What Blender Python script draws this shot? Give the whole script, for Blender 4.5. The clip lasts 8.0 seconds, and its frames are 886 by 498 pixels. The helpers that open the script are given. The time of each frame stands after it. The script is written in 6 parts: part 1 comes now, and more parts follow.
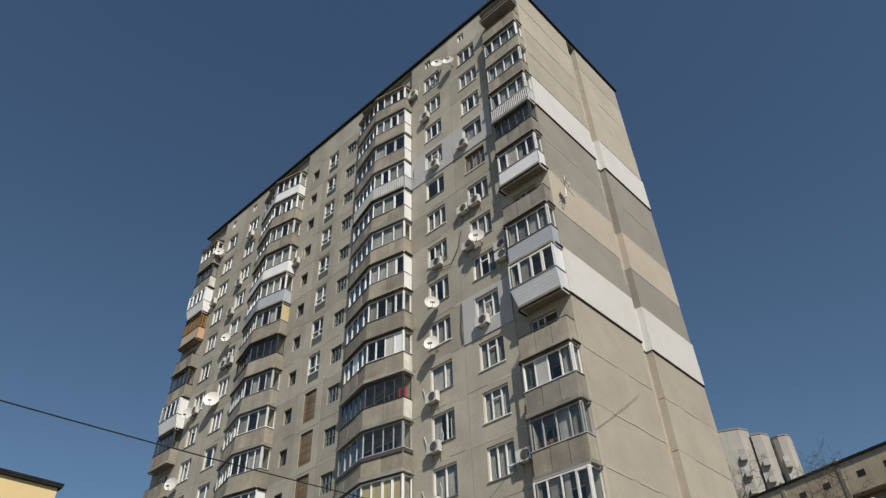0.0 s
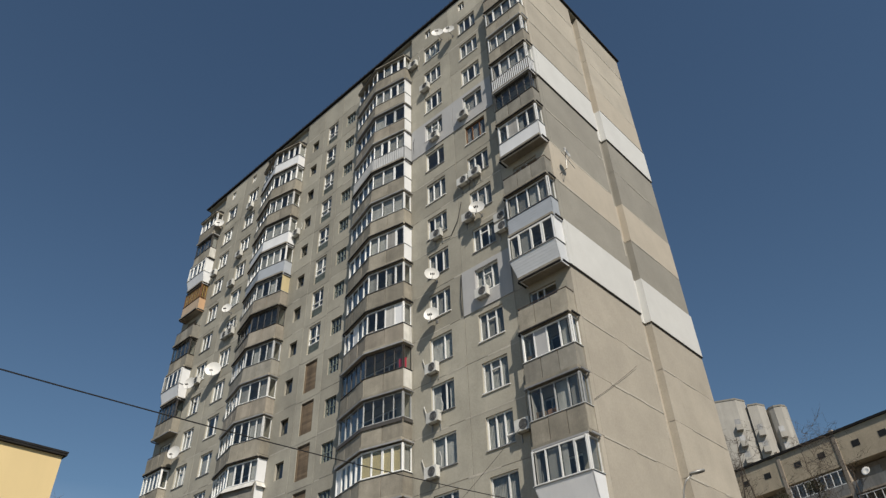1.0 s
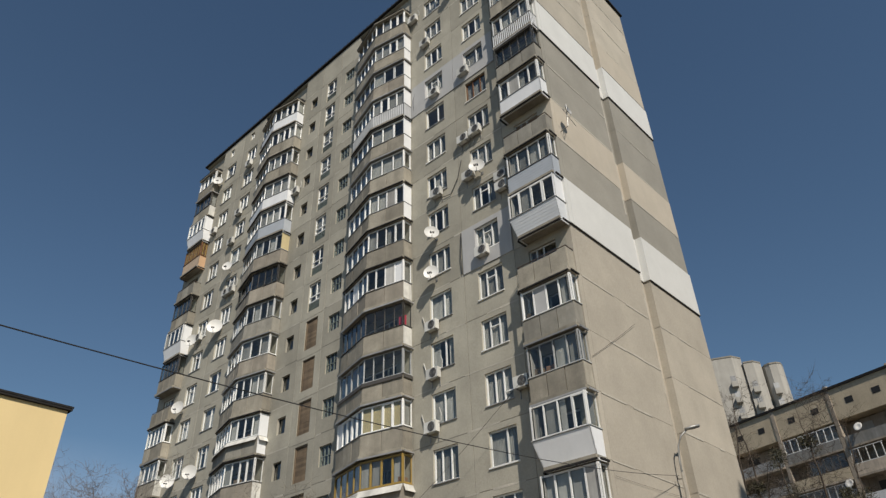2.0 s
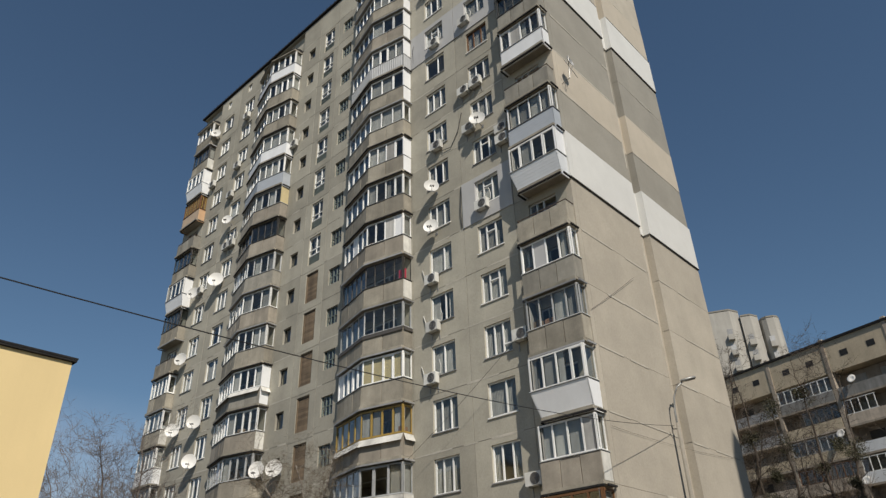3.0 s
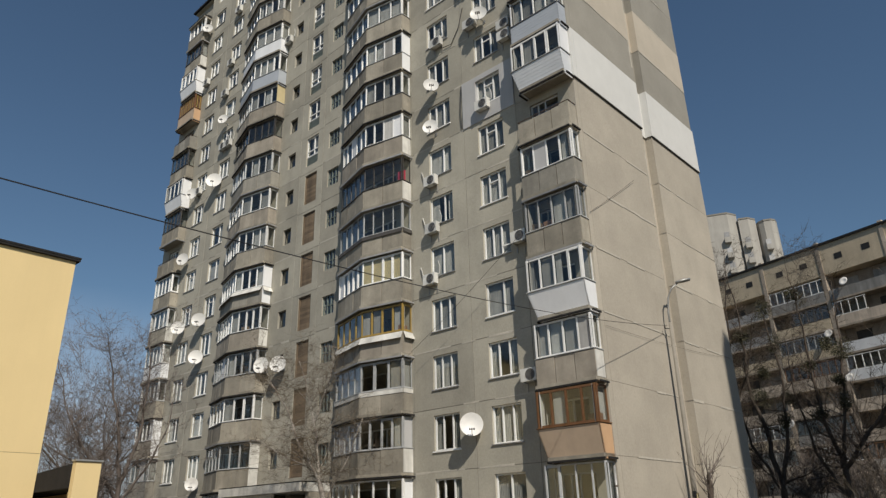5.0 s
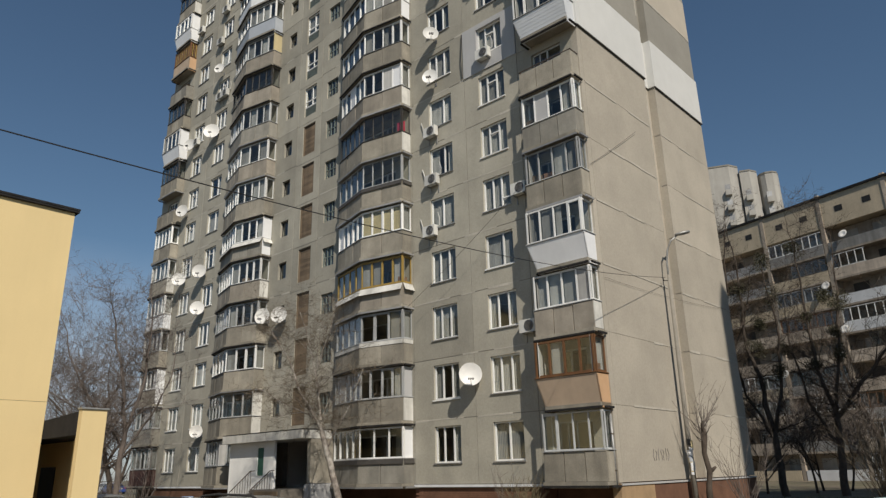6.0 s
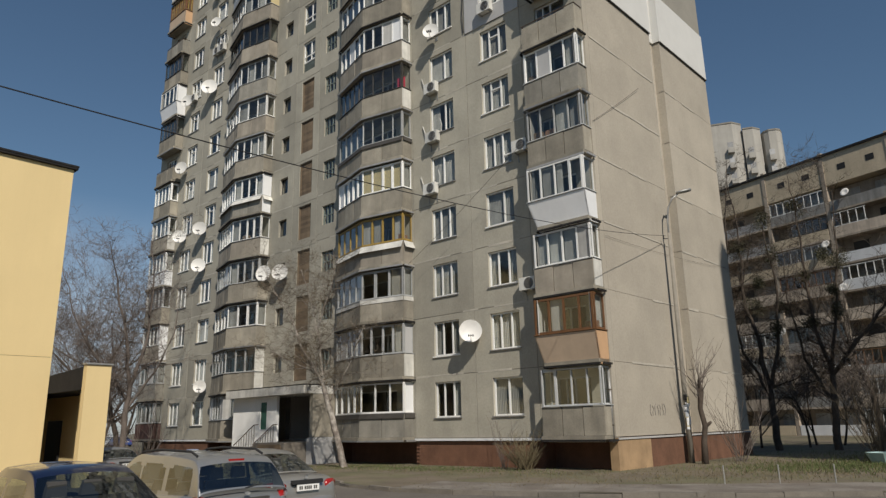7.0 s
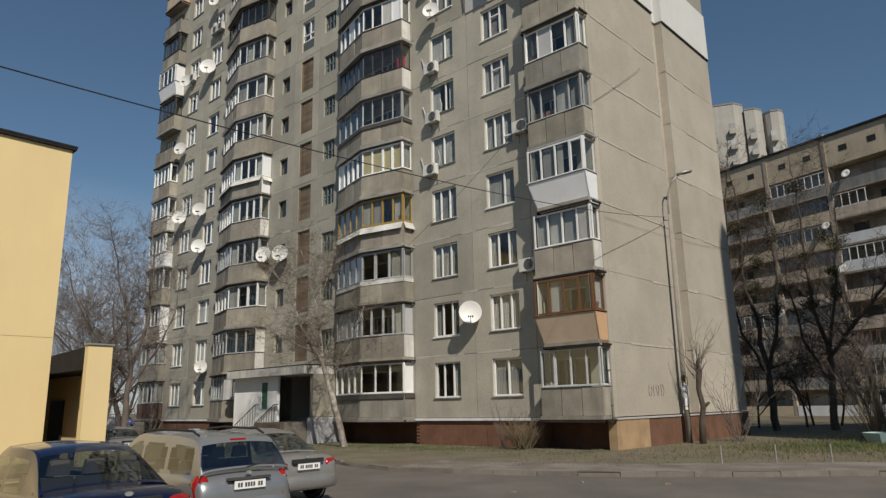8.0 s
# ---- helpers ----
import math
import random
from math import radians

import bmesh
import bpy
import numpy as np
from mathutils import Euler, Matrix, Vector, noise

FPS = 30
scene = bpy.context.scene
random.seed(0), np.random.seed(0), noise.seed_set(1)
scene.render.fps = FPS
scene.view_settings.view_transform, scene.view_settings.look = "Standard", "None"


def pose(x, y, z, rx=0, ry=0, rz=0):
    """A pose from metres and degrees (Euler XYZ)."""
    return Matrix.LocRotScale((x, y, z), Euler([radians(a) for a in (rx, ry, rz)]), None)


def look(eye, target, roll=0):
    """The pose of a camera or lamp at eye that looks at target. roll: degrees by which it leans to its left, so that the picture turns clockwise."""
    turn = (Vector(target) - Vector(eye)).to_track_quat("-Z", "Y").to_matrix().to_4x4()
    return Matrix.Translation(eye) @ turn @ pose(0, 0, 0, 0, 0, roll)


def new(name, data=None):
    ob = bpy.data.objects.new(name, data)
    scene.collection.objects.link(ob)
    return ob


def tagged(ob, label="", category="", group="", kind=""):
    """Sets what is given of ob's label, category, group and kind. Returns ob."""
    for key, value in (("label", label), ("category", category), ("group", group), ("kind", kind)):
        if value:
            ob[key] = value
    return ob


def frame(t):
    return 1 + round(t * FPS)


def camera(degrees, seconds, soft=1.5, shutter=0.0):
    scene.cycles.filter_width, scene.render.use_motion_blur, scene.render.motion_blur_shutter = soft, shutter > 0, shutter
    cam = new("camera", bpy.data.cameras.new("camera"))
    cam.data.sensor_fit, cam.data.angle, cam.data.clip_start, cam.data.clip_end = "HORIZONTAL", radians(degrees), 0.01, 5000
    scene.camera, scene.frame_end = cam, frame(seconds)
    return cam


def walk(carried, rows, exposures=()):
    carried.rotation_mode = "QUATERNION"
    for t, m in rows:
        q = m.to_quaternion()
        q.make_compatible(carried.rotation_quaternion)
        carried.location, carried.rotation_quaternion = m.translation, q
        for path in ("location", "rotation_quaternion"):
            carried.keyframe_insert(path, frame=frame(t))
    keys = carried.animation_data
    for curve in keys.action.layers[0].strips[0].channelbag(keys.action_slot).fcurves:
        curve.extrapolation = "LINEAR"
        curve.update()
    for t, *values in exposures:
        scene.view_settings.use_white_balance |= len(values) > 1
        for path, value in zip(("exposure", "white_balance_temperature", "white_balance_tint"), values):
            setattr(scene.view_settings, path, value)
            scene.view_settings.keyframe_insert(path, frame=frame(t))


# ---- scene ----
# ---------------------------------------------------------------- camera
EYE = 1.74
cam = camera(65.37, 8.0, 1.36)
# seconds, yaw, pitch, lean; the head tilts down on its stand and hardly shifts
TURNS = [
    (0.0, 0.000, 39.613, 1.834), (0.5, -0.044, 38.749, 1.784), (1.0, -0.079, 37.260, 1.744), (1.5, -0.119, 35.620, 1.708),
    (3.0, -0.202, 29.966, 1.622), (3.5, -0.251, 28.066, 1.576), (4.0, -0.300, 25.857, 1.518), (4.5, -0.342, 23.804, 1.459),
    (6.0, -0.430, 17.860, 1.334), (6.5, -0.447, 15.865, 1.280), (7.0, -0.427, 14.355, 1.223), (7.5, -0.434, 13.443, 1.218),
    (8.0, -0.444, 12.795, 1.165),
]
walk(cam, [(t, pose(0, 0, EYE, 90 + p, r, y)) for t, y, p, r in TURNS], [(0.0, 0.08), (4.0, 0.04), (8.0, -0.04)])

# ---------------------------------------------------------------- the tower's own axes
TH = radians(43.4)
ALONG = Vector((-math.cos(TH), math.sin(TH), 0))      # along the long front, away from the near corner
OUT = Vector((-math.sin(TH), -math.cos(TH), 0))       # out of the long front
CORNER = Vector((6.609, 26.445, 0))
TOWER = Matrix(((ALONG.x, OUT.x, 0, CORNER.x), (ALONG.y, OUT.y, 0, CORNER.y), (0, 0, 1, 0), (0, 0, 0, 1)))

# ---------------------------------------------------------------- sun and sky
SUN_TO = (ALONG * -1.75 + OUT * 1.0 + Vector((0, 0, 1.75))).normalized()
sun = new("sun", bpy.data.lights.new("sun", "SUN"))
sun.data.energy, sun.data.angle, sun.data.color = 4.2, radians(0.53), (1.0, 0.918, 0.8)
sun.matrix_world = look(SUN_TO * 200, (0, 0, 0))
world = bpy.data.worlds.new("sky")
scene.world = world
world.use_nodes = True
wn = world.node_tree
sky = wn.nodes.new("ShaderNodeTexSky")
sky.sky_type, sky.sun_disc = "NISHITA", False
sky.sun_elevation = math.asin(SUN_TO.z)
sky.sun_rotation = math.atan2(SUN_TO.x, SUN_TO.y)
sky.altitude, sky.air_density, sky.dust_density, sky.ozone_density = 150, 1.1, 0.3, 3.2
# a thin white cloud bank low over the western horizon
way, split_way, puffs, edge, low, west = (wn.nodes.new("ShaderNode" + k) for k in ("TexCoord", "SeparateXYZ", "TexNoise", "MapRange", "MapRange", "MapRange"))
wn.links.new(way.outputs["Generated"], split_way.inputs[0])
wn.links.new(way.outputs["Generated"], puffs.inputs["Vector"])
puffs.inputs["Scale"].default_value, puffs.inputs["Detail"].default_value, puffs.inputs["Roughness"].default_value = 3.2, 6, 0.6
wn.links.new(puffs.outputs["Fac"], edge.inputs[0])
edge.inputs[1].default_value, edge.inputs[2].default_value = 0.36, 0.62
wn.links.new(split_way.outputs[2], low.inputs[0])
low.inputs[1].default_value, low.inputs[2].default_value, low.inputs[3].default_value, low.inputs[4].default_value = 0.12, 0.3, 1.0, 0.0
wn.links.new(split_way.outputs[0], west.inputs[0])
west.inputs[1].default_value, west.inputs[2].default_value, west.inputs[3].default_value, west.inputs[4].default_value = -0.5, -0.2, 1.0, 0.0
cloud = None
for node in (edge, low, west):
    if cloud is None:
        cloud = node.outputs[0]
        continue
    product = wn.nodes.new("ShaderNodeMath")
    product.operation = "MULTIPLY"
    wn.links.new(cloud, product.inputs[0])
    wn.links.new(node.outputs[0], product.inputs[1])
    cloud = product.outputs[0]
veil = wn.nodes.new("ShaderNodeMix")
veil.data_type = "RGBA"
veil.inputs[7].default_value = (6.5, 7.2, 8.6, 1)
wn.links.new(cloud, veil.inputs[0])
cool = wn.nodes.new("ShaderNodeMix")
cool.data_type, cool.blend_type = "RGBA", "MULTIPLY"
cool.inputs[0].default_value = 1.0
cool.inputs[7].default_value = (0.93, 1.01, 1.0, 1)
wn.links.new(sky.outputs[0], cool.inputs[6])
wn.links.new(cool.outputs[2], veil.inputs[6])
wn.links.new(veil.outputs[2], wn.nodes["Background"].inputs[0])
wn.nodes["Background"].inputs[1].default_value = 0.067


# ---------------------------------------------------------------- materials
def material(name, colour, rough=0.8, metal=0.0, stain=0.25, scale=1.5, grain=0.1, grain_scale=40.0, streak=0.0, tint=0.0,
             bump=0.2, spec=0.5, coat=0.0, second=None):
    """Colour with stains, grain, vertical streaks and a tint that differs from object to object."""
    m = bpy.data.materials.new(name)
    m.use_nodes = True
    n, l = m.node_tree.nodes, m.node_tree.links
    p = n["Principled BSDF"]
    p.inputs["Roughness"].default_value, p.inputs["Metallic"].default_value = rough, metal
    p.inputs["Specular IOR Level"].default_value, p.inputs["Coat Weight"].default_value = spec, coat
    geo = n.new("ShaderNodeNewGeometry")

    def noise_at(size, detail, stretch=(1, 1, 1)):
        mp = n.new("ShaderNodeMapping")
        mp.inputs["Scale"].default_value = stretch
        l.new(geo.outputs["Position"], mp.inputs[0])
        t = n.new("ShaderNodeTexNoise")
        t.inputs["Scale"].default_value, t.inputs["Detail"].default_value = size, detail
        t.inputs["Roughness"].default_value = 0.62
        l.new(mp.outputs[0], t.inputs["Vector"])
        return t.outputs["Fac"]

    def times(value, fac, amount):
        mr = n.new("ShaderNodeMapRange")
        mr.inputs[1].default_value, mr.inputs[2].default_value = 0.3, 0.7
        mr.inputs[3].default_value, mr.inputs[4].default_value = 1 - amount, 1 + amount
        l.new(fac, mr.inputs[0])
        mul = n.new("ShaderNodeMath")
        mul.operation = "MULTIPLY"
        if value is None:
            mul.inputs[0].default_value = 1.0
        else:
            l.new(value, mul.inputs[0])
        l.new(mr.outputs[0], mul.inputs[1])
        return mul.outputs[0]

    v = times(None, noise_at(scale, 5), stain)
    fine = noise_at(grain_scale, 3)
    v = times(v, fine, grain)
    if streak:
        v = times(v, noise_at(1.0, 4, (1.3, 1.3, 0.13)), streak)
    if tint:
        info = n.new("ShaderNodeObjectInfo")
        v = times(v, info.outputs["Random"], tint)
    hsv = n.new("ShaderNodeMix")
    hsv.data_type, hsv.blend_type = "RGBA", "MULTIPLY"
    hsv.inputs[0].default_value = 1.0
    if second:
        mix = n.new("ShaderNodeMix")
        mix.data_type = "RGBA"
        mr = n.new("ShaderNodeMapRange")
        mr.inputs[1].default_value, mr.inputs[2].default_value = 0.42, 0.6
        l.new(noise_at(scale * 0.7, 6, (1.3, 1, 0.8)), mr.inputs[0])
        l.new(mr.outputs[0], mix.inputs[0])
        mix.inputs[6].default_value, mix.inputs[7].default_value = (*colour, 1), (*second, 1)
        l.new(mix.outputs[2], hsv.inputs[6])
    else:
        hsv.inputs[6].default_value = (*colour, 1)
    comb = n.new("ShaderNodeCombineColor")
    for i in range(3):
        l.new(v, comb.inputs[i])
    l.new(comb.outputs[0], hsv.inputs[7])
    l.new(hsv.outputs[2], p.inputs["Base Color"])
    if bump:
        b = n.new("ShaderNodeBump")
        b.inputs["Strength"].default_value, b.inputs["Distance"].default_value = bump, 0.02
        l.new(fine, b.inputs["Height"])
        l.new(b.outputs[0], p.inputs["Normal"])
    return m


def glass_material(name, tint, clear, gloss=0.05):
    """A thin pane: part mirror, part clear."""
    m = bpy.data.materials.new(name)
    m.use_nodes = True
    n, l = m.node_tree.nodes, m.node_tree.links
    n.remove(n["Principled BSDF"])
    gl, tr, mix, fr = (n.new("ShaderNode" + k) for k in ("BsdfGlossy", "BsdfTransparent", "MixShader", "LayerWeight"))
    gl.inputs["Roughness"].default_value = 0.03
    gl.inputs["Color"].default_value = (0.9, 0.92, 0.95, 1)
    tr.inputs["Color"].default_value = (*[c * clear for c in tint], 1)
    fr.inputs["Blend"].default_value = 0.5
    power, ramp = n.new("ShaderNodeMath"), n.new("ShaderNodeMapRange")
    power.operation = "POWER"
    power.inputs[1].default_value = 4.0
    ramp.inputs[3].default_value, ramp.inputs[4].default_value = gloss, 0.9
    l.new(fr.outputs["Facing"], power.inputs[0])
    l.new(power.outputs[0], ramp.inputs[0])
    wob, bump = n.new("ShaderNodeTexNoise"), n.new("ShaderNodeBump")
    wob.inputs["Scale"].default_value = 1.3
    bump.inputs["Strength"].default_value, bump.inputs["Distance"].default_value = 0.15, 0.05
    l.new(wob.outputs["Fac"], bump.inputs["Height"])
    l.new(bump.outputs[0], gl.inputs["Normal"])
    l.new(ramp.outputs[0], mix.inputs[0])
    l.new(tr.outputs[0], mix.inputs[1])
    l.new(gl.outputs[0], mix.inputs[2])
    l.new(mix.outputs[0], n["Material Output"].inputs["Surface"])
    return m


CONCRETE = material("panel_concrete", (0.35, 0.33, 0.274), 0.92, stain=0.15, scale=0.45, grain=0.09, grain_scale=14, streak=0.045, tint=0.10, bump=0.3)
GABLE = material("gable_concrete", (0.408, 0.37, 0.308), 0.92, stain=0.11, scale=0.4, grain=0.07, grain_scale=12, streak=0.015, tint=0.06, bump=0.2)
GABLE_DARK = material("gable_old_concrete", (0.275, 0.26, 0.225), 0.92, stain=0.10, scale=0.5, grain=0.06, grain_scale=14, streak=0.0, tint=0.03, bump=0.2)
GABLE_CREAM = material("gable_cream_paint", (0.445, 0.397, 0.325), 0.9, stain=0.07, scale=0.5, grain=0.05, streak=0.03, bump=0.15)
INSUL = material("insulation_render", (0.60, 0.60, 0.58), 0.85, stain=0.05, scale=0.6, grain=0.04, streak=0.012, bump=0.1)
INSUL_GREY = material("grey_insulation_render", (0.42, 0.42, 0.42), 0.85, stain=0.05, scale=0.6, grain=0.04, streak=0.05, bump=0.1)
PARAPET = material("parapet_concrete", (0.268, 0.245, 0.2), 0.92, stain=0.22, scale=0.9, grain=0.12, grain_scale=20, streak=0.2, tint=0.14, bump=0.3)
PARAPETS = (PARAPET, PARAPET, PARAPET, material("grey_parapet_concrete", (0.245, 0.232, 0.2), 0.92, stain=0.22, scale=0.9, grain=0.12, grain_scale=24, streak=0.2, tint=0.14, bump=0.3),
            material("warm_parapet_concrete", (0.285, 0.255, 0.21), 0.92, stain=0.2, scale=1.0, grain=0.1, grain_scale=28, streak=0.16, tint=0.12, bump=0.3))
JOINT = material("joint_mortar", (0.22, 0.205, 0.18), 0.95, stain=0.2, scale=2, grain=0.15)
PATCH = material("pale_mortar", (0.45, 0.42, 0.36), 0.92, stain=0.15, scale=2, grain=0.12, grain_scale=25)
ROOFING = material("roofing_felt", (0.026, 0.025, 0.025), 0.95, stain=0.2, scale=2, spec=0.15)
WHITE = material("white_plastic", (0.78, 0.78, 0.76), 0.35, stain=0.06, scale=1.2, grain=0.02, tint=0.08, bump=0.0)
WHITE_SHEET = material("white_sheet_cladding", (0.74, 0.75, 0.76), 0.45, stain=0.05, scale=1.0, grain=0.02, streak=0.05, bump=0.0)
WHITE_PAINT = material("white_wall_paint", (0.9, 0.9, 0.88), 0.8, stain=0.05, scale=1.0, grain=0.03, bump=0.05)
GREY_FRAME = material("grey_painted_wood", (0.42, 0.43, 0.43), 0.6, stain=0.15, scale=3, grain=0.1, tint=0.15, bump=0.1)
POST = material("post_concrete", (0.25, 0.23, 0.195), 0.92, stain=0.15, scale=2, grain=0.1, streak=0.15)
GREEN_GREY = material("faded_green_paint", (0.13, 0.155, 0.145), 0.6, stain=0.15, scale=3, grain=0.1, tint=0.15, bump=0.1)
BROWN_FRAME = material("varnished_brown_wood", (0.16, 0.075, 0.03), 0.5, stain=0.2, scale=3, grain=0.15, tint=0.1, bump=0.1)
YELLOW_FRAME = material("ochre_painted_wood", (0.31, 0.21, 0.055), 0.55, stain=0.15, scale=3, grain=0.1, bump=0.1)
DARK_FRAME = material("dark_painted_metal", (0.06, 0.055, 0.05), 0.6, stain=0.2, scale=3, grain=0.1, bump=0.1)
SIDING_GREY = material("grey_vinyl_siding", (0.40, 0.43, 0.47), 0.5, stain=0.05, scale=1.5, grain=0.02, bump=0.0)
SIDING_WHITE = material("white_vinyl_siding", (0.62, 0.64, 0.66), 0.5, stain=0.05, scale=1.5, grain=0.02, bump=0.0)
TIN = material("corrugated_tin", (0.36, 0.37, 0.38), 0.7, metal=0.0, stain=0.1, scale=1.5, grain=0.04, bump=0.0)
PEACH = material("peach_sheet_cladding", (0.46, 0.355, 0.26), 0.7, stain=0.06, scale=2, grain=0.03, streak=0.07, bump=0.0)
PEACH_SIDE = material("orange_sheet_cladding", (0.52, 0.33, 0.19), 0.7, stain=0.06, scale=2, grain=0.03, streak=0.07, bump=0.0)
WHITEWASH = material("worn_whitewash", (0.56, 0.55, 0.51), 0.9, stain=0.2, scale=0.9, grain=0.1, streak=0.25)
MAROON = material("dark_maroon_board", (0.085, 0.042, 0.036), 0.7, stain=0.2, scale=2, grain=0.1, streak=0.15)
TAN = material("tan_board", (0.24, 0.135, 0.08), 0.75, stain=0.15, scale=2, grain=0.1, streak=0.1)
BOARD = material("weathered_boards", (0.165, 0.12, 0.078), 0.85, stain=0.2, scale=1.5, grain=0.15, streak=0.25, tint=0.15)
PLINTH = material("brick_red_plinth", (0.165, 0.082, 0.05), 0.9, stain=0.2, scale=1.5, grain=0.15, grain_scale=20, streak=0.1, tint=0.12)
PLINTH_TAN = material("ochre_plinth", (0.36, 0.245, 0.14), 0.9, stain=0.2, scale=1.2, grain=0.1, streak=0.1)
SILL = material("sill_metal", (0.30, 0.30, 0.30), 0.5, metal=0.3, stain=0.15, scale=3, grain=0.1, tint=0.2)
ROOM = material("room_plaster", (0.52, 0.48, 0.42), 0.9, stain=0.1, scale=0.6, grain=0.03, tint=0.2, bump=0.0)
CURTAIN = material("net_curtain", (0.34, 0.335, 0.32), 0.9, stain=0.1, scale=2, grain=0.05, streak=0.3, tint=0.25, bump=0.0)
BLIND = material("ochre_blind", (0.50, 0.42, 0.24), 0.9, stain=0.06, scale=2, grain=0.03, streak=0.1, bump=0.0)
GLASS = glass_material("window_glass", (0.9, 0.92, 0.91), 0.96)
CAR_GLASS = glass_material("tinted_car_glass", (0.72, 0.8, 0.78), 0.66, 0.13)
DISH_PAINT = material("dish_enamel", (0.68, 0.67, 0.64), 0.45, stain=0.06, scale=3, grain=0.03, tint=0.1, bump=0.0)
AC_PAINT = material("ac_enamel", (0.58, 0.575, 0.54), 0.45, stain=0.08, scale=3, grain=0.03, tint=0.1, bump=0.0)
BLACK = material("black_rubber", (0.02, 0.02, 0.021), 0.7, stain=0.1, grain=0.05, bump=0.05)
IRON = material("rusty_iron", (0.12, 0.09, 0.07), 0.7, metal=0.4, stain=0.3, scale=5, grain=0.2)
GALV = material("galvanised_steel", (0.35, 0.35, 0.34), 0.5, metal=0.6, stain=0.15, scale=5, grain=0.1)
ASPHALT = material("asphalt", (0.112, 0.100, 0.087), 0.93, stain=0.16, scale=0.5, grain=0.22, grain_scale=60, bump=0.4, second=(0.135, 0.12, 0.103))
KERB = material("kerb_concrete", (0.165, 0.148, 0.125), 0.95, stain=0.2, scale=2, grain=0.15, tint=0.06)
PAVING = material("pavement_concrete", (0.20, 0.18, 0.155), 0.95, stain=0.2, scale=1.0, grain=0.2, grain_scale=30, second=(0.14, 0.12, 0.10))
EARTH = material("spring_earth", (0.15, 0.122, 0.088), 0.97, stain=0.25, scale=0.5, grain=0.25, grain_scale=20, bump=0.6, second=(0.118, 0.112, 0.062))
GRASS = material("grass_blades", (0.075, 0.10, 0.028), 0.8, stain=0.3, scale=0.8, grain=0.2, bump=0.0)
DRY_GRASS = material("dry_grass_blades", (0.15, 0.122, 0.068), 0.85, stain=0.3, scale=0.8, grain=0.2, bump=0.0)
STUCCO = material("yellow_stucco", (0.71, 0.555, 0.29), 0.9, stain=0.025, scale=0.35, grain=0.03, grain_scale=50, streak=0.02, bump=0.12)
BARK = material("dark_bark", (0.075, 0.058, 0.045), 0.95, stain=0.3, scale=4, grain=0.25, bump=0.5)
TWIG = material("brown_twigs", (0.135, 0.112, 0.098), 0.9, stain=0.2, scale=3, grain=0.1, bump=0.0)
BIRCH_TWIG = material("birch_twigs", (0.12, 0.095, 0.065), 0.9, stain=0.2, scale=3, grain=0.1, bump=0.0)
BIRCH = material("birch_bark", (0.37, 0.34, 0.3), 0.85, stain=0.3, scale=2.5, grain=0.25, grain_scale=9, bump=0.2, second=(0.17, 0.14, 0.12))
MISTLETOE = material("mistletoe_leaves", (0.07, 0.066, 0.035), 0.8, stain=0.3, scale=4, grain=0.2, bump=0.0)
CREAM_BRICK = material("cream_brick", (0.54, 0.455, 0.33), 0.92, stain=0.1, scale=0.8, grain=0.1, grain_scale=12, streak=0.1)
BACK_CONC = material("far_house_concrete", (0.44, 0.375, 0.305), 0.92, stain=0.2, scale=0.8, grain=0.1, streak=0.25, tint=0.2)
PALE_TOWER = material("pale_tower_tiles", (0.35, 0.335, 0.305), 0.9, stain=0.1, scale=0.3, grain=0.05, streak=0.1)


